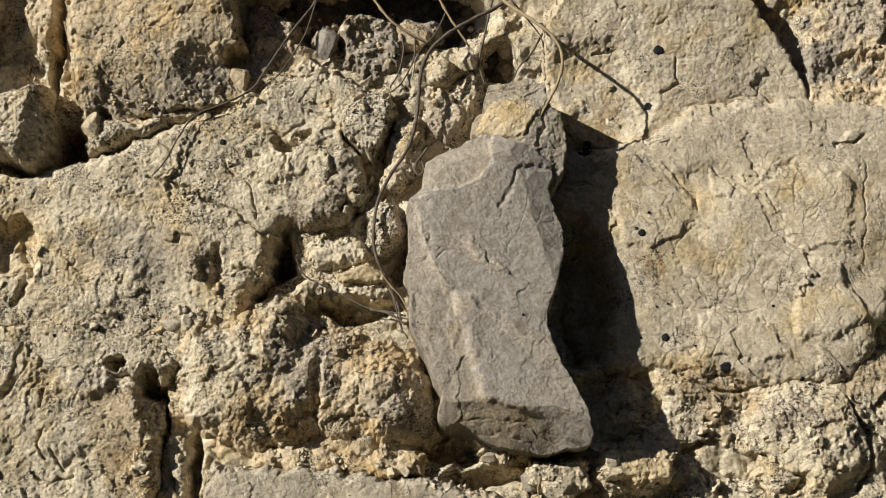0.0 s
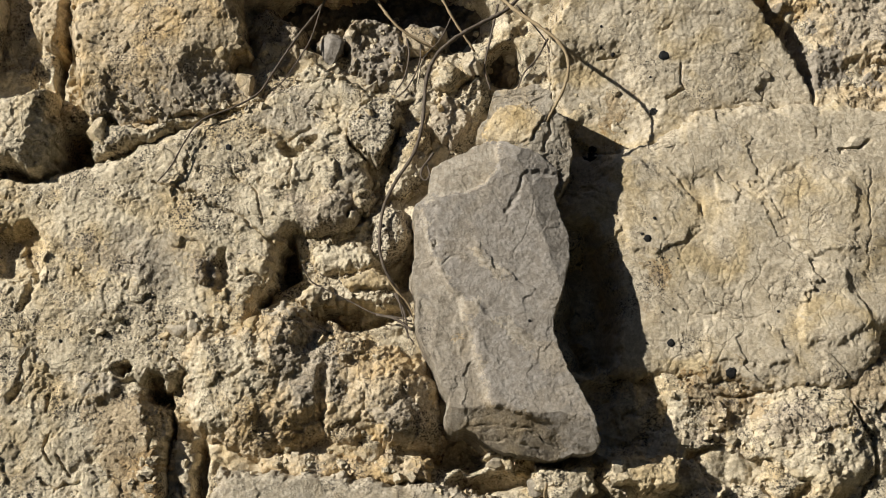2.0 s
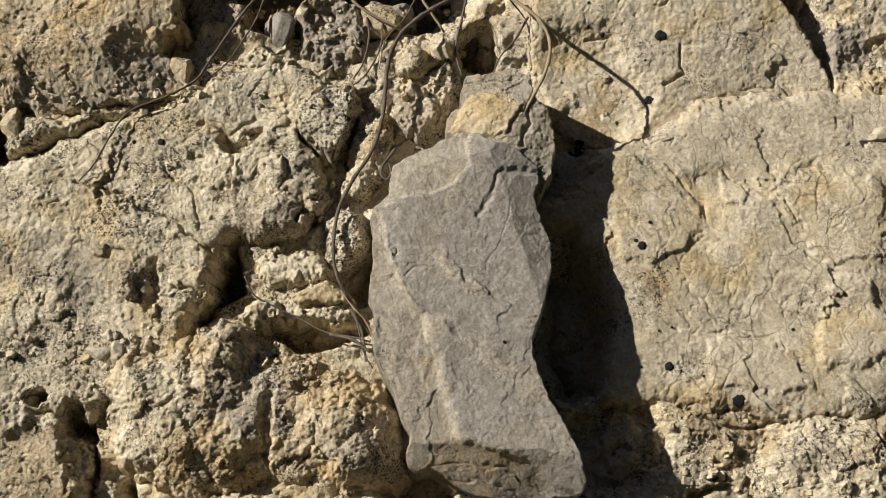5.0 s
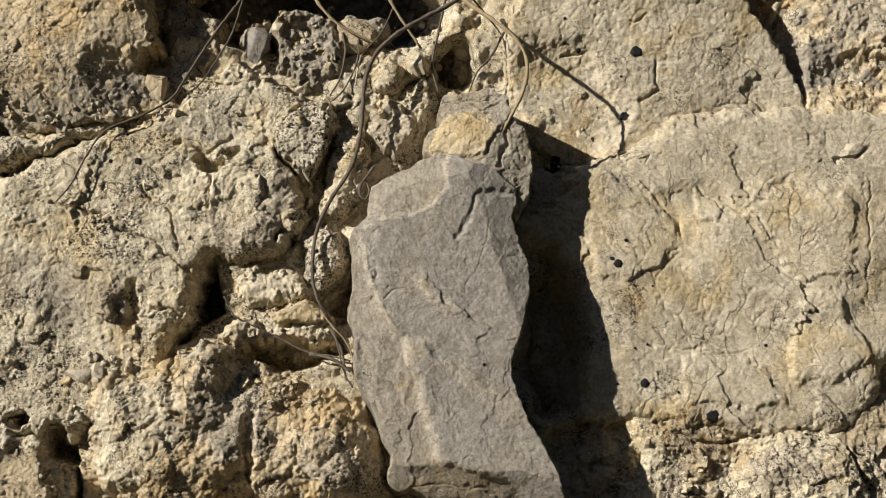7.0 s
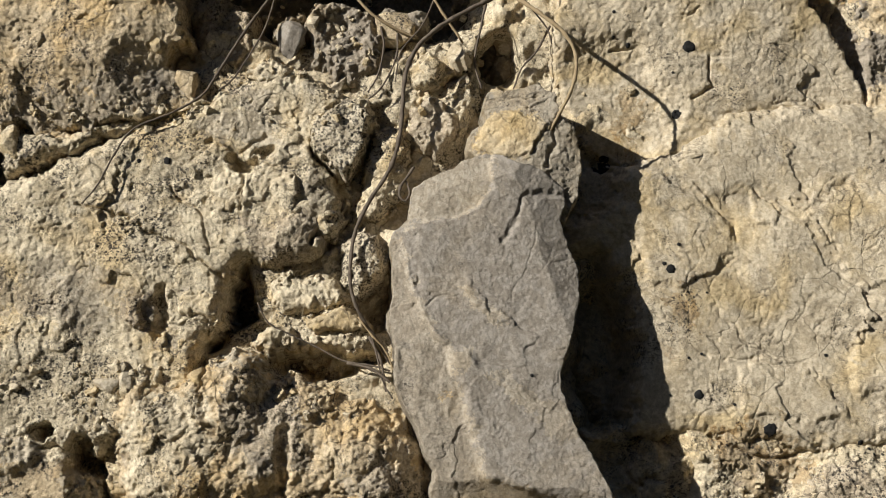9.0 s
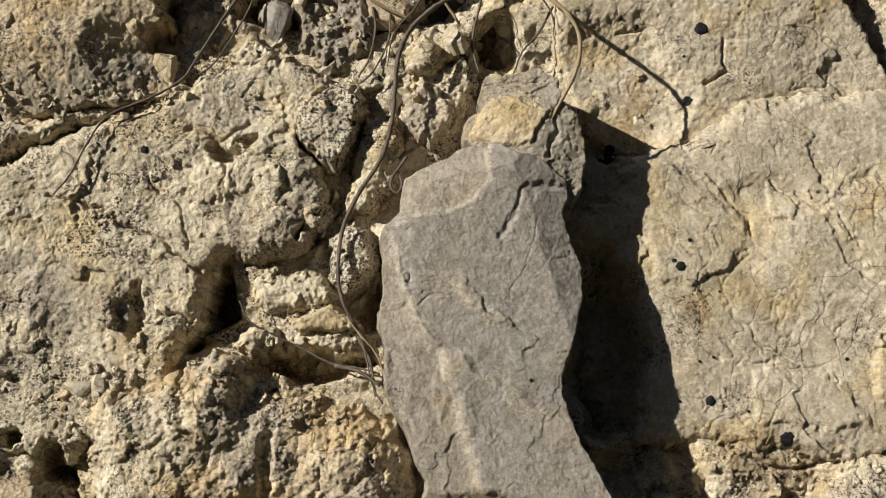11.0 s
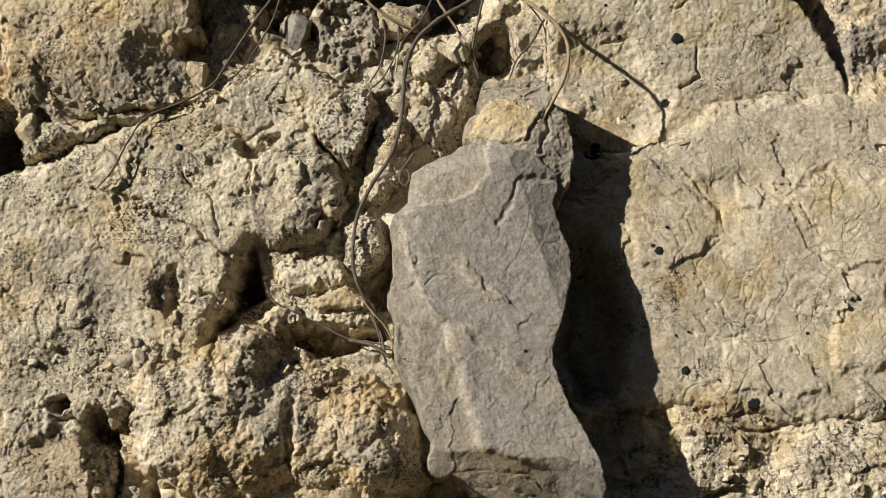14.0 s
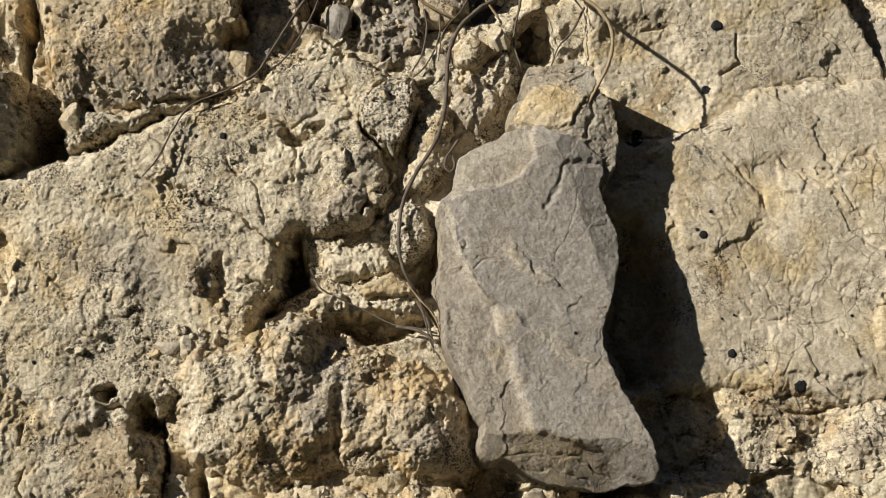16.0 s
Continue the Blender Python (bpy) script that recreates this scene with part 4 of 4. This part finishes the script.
def stem(name, label, material, points, r0, r1, category="stem", group="dry stems"):
    """A thin dry stem along (u, v, w) in mm, tapering from r0 to r1, with knots and kinks."""
    path = spline(points)
    rng = random.Random(len(path))
    for k in range(1, len(path) - 1):
        path[k] = path[k] + np.array([rng.uniform(-0.12, 0.12) for _ in range(3)])
    bm = bmesh.new()
    rings = []
    for k, q in enumerate(path):
        f = k / (len(path) - 1)
        ahead = Vector(path[min(k + 1, len(path) - 1)] - path[max(k - 1, 0)]).normalized()
        side = ahead.cross(Vector((0.1, 0.2, 1))).normalized()
        other = ahead.cross(side)
        r = (r0 + (r1 - r0) * f) * (1 + 0.12 * math.sin(k * 0.9) + (0.35 if k % 17 == 8 else 0))
        rings.append([bm.verts.new((Vector(q) + r * (math.cos(a) * side + math.sin(a) * other)) * 0.001) for a in (j * math.tau / 7 for j in range(7))])
    for a, b in zip(rings, rings[1:]):
        for j in range(7):
            bm.faces.new((a[j], a[(j + 1) % 7], b[(j + 1) % 7], b[j]))
    bm.faces.new(rings[0][::-1])
    bm.faces.new(rings[-1])
    me = bpy.data.meshes.new(name)
    mid = sum((v.co for v in bm.verts), Vector()) / len(bm.verts)
    for v in bm.verts:
        v.co -= mid
    bm.to_mesh(me)
    bm.free()
    for p in me.polygons:
        p.use_smooth = True
    me.materials.append(material)
    ob = new(name, me)
    ob.matrix_world = FACE @ Matrix.Translation(mid)
    return tagged(ob, label, category, group)


stem("stem", "long grey-brown dry stem hanging over the rocks", ROOT,
     [(53.1, 177.2, 10), (38.1, 157.1, 16), (21.8, 147.5, 16), (5.7, 138.7, 14), (-6.8, 128.1, 12), (-13.6, 113.7, 10), (-15.7, 93.0, 10), (-17.0, 79.9, 10), (-21.9, 63.1, 8), (-33.2, 45.3, 6), (-40.8, 27.8, 6), (-43.1, 6.6, 4), (-40.6, -7.3, 2), (-34.3, -19.0, -2), (-27.4, -28.9, -6), (-21.7, -39.2, -8)], 1.35, 0.9)
stem("stem", "arching straw-coloured dry stem with its tip on the stone", STRAW,
     [(27.6, 173.3, 10), (41.3, 153.4, 22), (56.6, 138.7, 30), (67.8, 127.4, 33), (73.4, 114.0, 34), (70.6, 97.5, 34), (61.6, 80.6, 30), (55.9, 71.0, 26), (50.1, 62.5, 22)], 1.3, 0.8)
stem("stem", "thin brown stem lying along the knobbly boulder", ROOT,
     [(-77.3, 176.4, -6), (-86.0, 161.7, -4), (-96.3, 145.5, 0), (-106.5, 128.1, 2), (-114.8, 113.2, 4), (-121.7, 103.3, 4), (-137.2, 93.5, 6), (-156.5, 84.9, 6), (-166.6, 70.0, 6), (-173.8, 54.9, 7), (-182.0, 45.2, 6)], 0.95, 0.4)
stem("stem", "thin dark stem in the hollow between rocks", ROOT,
     [(-91.1, -6.2, 0), (-85.5, -16.5, -2), (-73.3, -23.2, -4), (-61.0, -28.9, -6), (-46.8, -36.4, -4), (-32.8, -38.9, -4), (-23.0, -42.0, -2)], 0.4, 0.55)
stem("stem", "short grey broken stem beside the stone", ROOT,
     [(-44.9, -37.8, -2), (-32.6, -41.0, 0), (-22.8, -48.0, 2)], 0.85, 0.7)
stem("stem", "short grey broken stem beside the stone", ROOT, [(-33.6, -23.9, -4), (-27.5, -36.7, -2), (-24.9, -52.9, 0)], 0.8, 0.6)
stem("stem", "thin pale stem over the dark hollow", STRAW, [(-47.6, 171.5, -4), (-34.4, 153.0, -2), (-19.8, 143.3, -4), (-6.9, 137.9, -6)], 1.0, 0.7)
stem("stem", "thin pale stem over the dark hollow", STRAW, [(-5.1, 171.8, 0), (4.0, 154.2, 0), (15.0, 137.5, -2), (16.8, 135.5, -4)], 0.9, 0.7)
stem("stem", "fine brown root hanging in the hollow", ROOT, [(-27.1, 144.9, -6), (-25.6, 133.2, -6), (-28.7, 117.0, -4), (-34.1, 107.4, -4)], 0.7, 0.4)
stem("stem", "fine brown root hanging in the hollow", ROOT, [(-18.0, 141.0, -6), (-18.9, 126.6, -4), (-26.1, 110.5, -2), (-34.0, 102.8, -2)], 0.6, 0.4)
stem("stem", "fine brown root hanging in the hollow", ROOT, [(32.4, 167.7, -4), (27.1, 144.1, -4), (23.3, 123.9, -2), (26.7, 107.9, 0)], 0.8, 0.5)
stem("stem", "fine dark stem against the rock", ROOT, [(64.5, 144.1, -4), (56.7, 129.0, 0), (48.7, 120.1, -2), (43.7, 107.9, 0)], 0.7, 0.4)
stem("stem", "small curled dry tendril beside the stone", ROOT, [(-9.6, 63.8, 6), (-13.4, 58.0, 8), (-16.9, 52.2, 10), (-17.2, 47.1, 10), (-14.1, 44.9, 10), (-12.0, 49.6, 9), (-13.8, 55.8, 8)], 0.8, 0.6)
stem("stem", "thin brown stem lying along the knobbly boulder", ROOT, [(-82.5, 167.6, -4), (-86.6, 151.8, -4), (-90.8, 139.3, -2), (-104.2, 114.3, 3), (-112.8, 106.3, 4)], 0.6, 0.4)


stem("stem", "fine reddish rootlet under the stone", STRAW, [(55.0, -131.7, 8), (57.5, -140.7, 9), (56.0, -149.0, 9), (58.6, -160.4, 8)], 0.6, 0.4)
stem("stem", "fine reddish rootlet under the stone", ROOT, [(67.3, -133.1, 9), (63.8, -142.4, 9), (66.0, -153.9, 9)], 0.5, 0.3)
stem("stem", "fine grey rootlet beside the stone", ROOT, [(-33.0, -20.3, -4), (-29.3, -35.0, -2), (-26.3, -47.7, 0), (-21.4, -56.6, 1)], 0.5, 0.4)
stem("stem", "fine grey rootlet beside the stone", STRAW, [(-39.2, -14.0, 0), (-32.8, -22.9, 0), (-25.1, -31.8, 0), (-20.8, -42.4, 0)], 0.5, 0.4)
stem("stem", "fine dark rootlet in the hollow", ROOT, [(2.2, 160.6, -6), (-5.1, 144.5, -5), (-16.0, 130.5, -4), (-19.6, 112.4, -2)], 0.5, 0.3)
stem("stem", "fine dark rootlet in the hollow", ROOT, [(44.1, 164.2, 4), (53.1, 152.5, 4), (62.2, 140.9, 2), (64.6, 132.1, 2)], 0.6, 0.4)


# ---- pebbles ----
def pebble(u, v, ru, rv, turn, material, label, seed, sink=0.85):
    """An angular pebble (half sizes in mm), half set into what it lies on."""
    bm = bmesh.new()
    bmesh.ops.create_icosphere(bm, subdivisions=4, radius=1.0)
    rng = random.Random(seed)
    rw = 0.9 * min(ru, rv)
    cuts = [(Vector([rng.gauss(0, 1) for _ in range(3)]).normalized(), rng.uniform(0.45, 0.78)) for _ in range(12)]
    for p in bm.verts:
        for way, far in cuts:
            p.co -= way * max(0, p.co.dot(way) - far)
        p.co *= 1 + 0.10 * noise.fractal(p.co * 2.0 + Vector((seed, 0, 0)), 0.8, 2.0, 6)
        p.co = Vector((p.co.x * ru, p.co.y * rv, p.co.z * rw)) * 0.00125
    me = bpy.data.meshes.new("pebble")
    bm.to_mesh(me)
    bm.free()
    me.polygons.foreach_set("use_smooth", [True] * len(me.polygons))
    me.materials.append(material)
    ob = new("pebble", me)
    w = height_at(u, v) + rw * (0.6 - sink)
    ob.matrix_world = FACE @ Matrix.Translation((u / 1000, v / 1000, w / 1000)) @ pose(0, 0, 0, 0, 0, turn)
    return tagged(ob, label, "pebble", "loose pebbles")


for n, (u, v, ru, rv, turn, material, label) in enumerate([
    (-48, 116, 4.5, 6.5, -30, SLAB, "pale angular pebble at the edge of the hollow"),
    (-55, 119, 3.0, 5.0, 10, CREAM, "pale angular pebble at the edge of the hollow"),
    (43, 147, 9.5, 16, 25, SLAB, "pale grey upright pebble in the hollow"),
    (-63, 148, 3.5, 5.5, -40, CREAM, "bright small pebble in the dark hollow"),
    (-76, 138, 8, 9, 30, GREY, "dark grey pebble in the hollow"),
    (-18, 146, 15, 9, 15, OCHRE, "brown pebble under the stems"),
    (15, 125, 7.5, 9.5, 10, CREAM, "smooth pale pebble between rocks"),
    (0, 121, 9, 9, 40, CONGLOMERATE, "rough pale pebble between rocks"),
    (38, 116, 5, 4.5, 0, TAN, "small tan pebble in the dark gap"),
    (-130, 112, 9, 9, 60, OCHRE, "ochre pebble under the boulder"),
    (-145, 131, 3.4, 4.5, 20, CREAM, "small pale pebble under the boulder"),
    (-135, 97, 4, 2.5, 0, CREAM, "small pale pebble under the boulder"),
    (-54, -37, 3.6, 3.8, 0, CREAM, "small pale pebble in the shaded hollow"),
    (-50, -42, 2.5, 3, 0, CREAM, "small pale pebble in the shaded hollow"),
    (-38, -52, 9, 6, 25, CONGLOMERATE, "knobbly tan pebble beside the grey stone"),
    (-118, -45, 5.5, 5, 10, TAN, "square tan pebble set in the boulder"),
    (-166, -48, 6.5, 5.5, 0, SLAB, "grey pebble set in the conglomerate"),
    (-157, -48, 4.5, 5.5, 0, SLAB, "grey pebble set in the conglomerate"),
    (18, -124, 4, 3.5, 0, WEATHERED, "pale rubble pebble under the stone"),
    (30, -127, 7, 5.5, 30, WEATHERED, "pale rubble pebble under the stone"),
    (43, -132, 6, 5, 10, CONGLOMERATE, "pale rubble pebble under the stone"),
    (51, -142, 5, 6, 20, WEATHERED, "pale rubble pebble under the stone"),
    (68, -146, 8, 7, 0, CONGLOMERATE, "rough rubble pebble under the stone"),
    (92, -127, 6, 5, 0, WEATHERED, "pale rubble pebble under the stone"),
    (99, -132, 5, 7, 0, CONGLOMERATE, "rough rubble pebble under the stone"),
    (138, 70, 5, 2, 10, CREAM, "thin pale flake on the boulder"),
    (256, 71, 8, 4.5, 15, CREAM, "pale flake lying on the boulder"),
    (-222, 79, 6, 9, 10, CONGLOMERATE, "rough pebble under the boulder"),
]):
    pebble(u, v, ru, rv, turn, material, label, n)


def gravel():
    """Loose grains in the hollows and crumbling parts, as one mass."""
    rng = random.Random(5)
    base = bmesh.new()
    bmesh.ops.create_cube(base, size=1.7)
    bmesh.ops.bevel(base, geom=base.edges[:], offset=0.35, segments=1, affect='EDGES')
    base.verts.ensure_lookup_table()
    base.verts.index_update()
    co = np.array([v.co[:] for v in base.verts])
    bmesh.ops.triangulate(base, faces=base.faces[:])
    fa = np.array([[v.index for v in f.verts] for f in base.faces])
    base.free()
    zones = [(-49, 135, 75, 32, 180), (160, -124, 90, 30, 110), (40, -138, 60, 22, 160), (-58, -41, 40, 14, 90),
             (-164, 94, 70, 10, 70), (-158, -49, 60, 12, 60), (212, -114, 70, 10, 30), (-97, -128, 60, 6, 40), (-177, -104, 14, 40, 80)]
    pts, faces = [], []
    for u, v, su, sv, count in zones:
        for _ in range(count):
            pu, pv = rng.gauss(u, su * 0.55), rng.gauss(v, sv * 0.6)
            if abs(pu) > 320 or abs(pv) > 195:
                continue
            r = 0.8 + 2.6 * rng.random() ** 2.5
            w = height_at(pu, pv) - 0.15 * r
            if w > 12:
                continue
            m = Euler([rng.uniform(0, 6.28) for _ in range(3)]).to_matrix()
            k = co * np.array([r * rng.uniform(0.7, 1.3), r, r * rng.uniform(0.6, 1.0)]) * (1 + 0.7 * (np.array([[rng.random()] for _ in co]) - 0.5))
            faces.append(fa + len(co) * len(pts))
            pts.append(k @ np.array(m).T + (pu, pv, w))
    pts = np.concatenate(pts)
    me = bpy.data.meshes.new("gravel")
    me.from_pydata([tuple(p) for p in pts / 1000], [], [tuple(int(i) for i in f) for f in np.concatenate(faces)])
    me.materials.append(CONGLOMERATE)
    ob = new("gravel", me)
    ob.matrix_world = FACE
    return tagged(ob, "loose pale grit in the joints between rocks", "gravel", kind="stuff")


gravel()
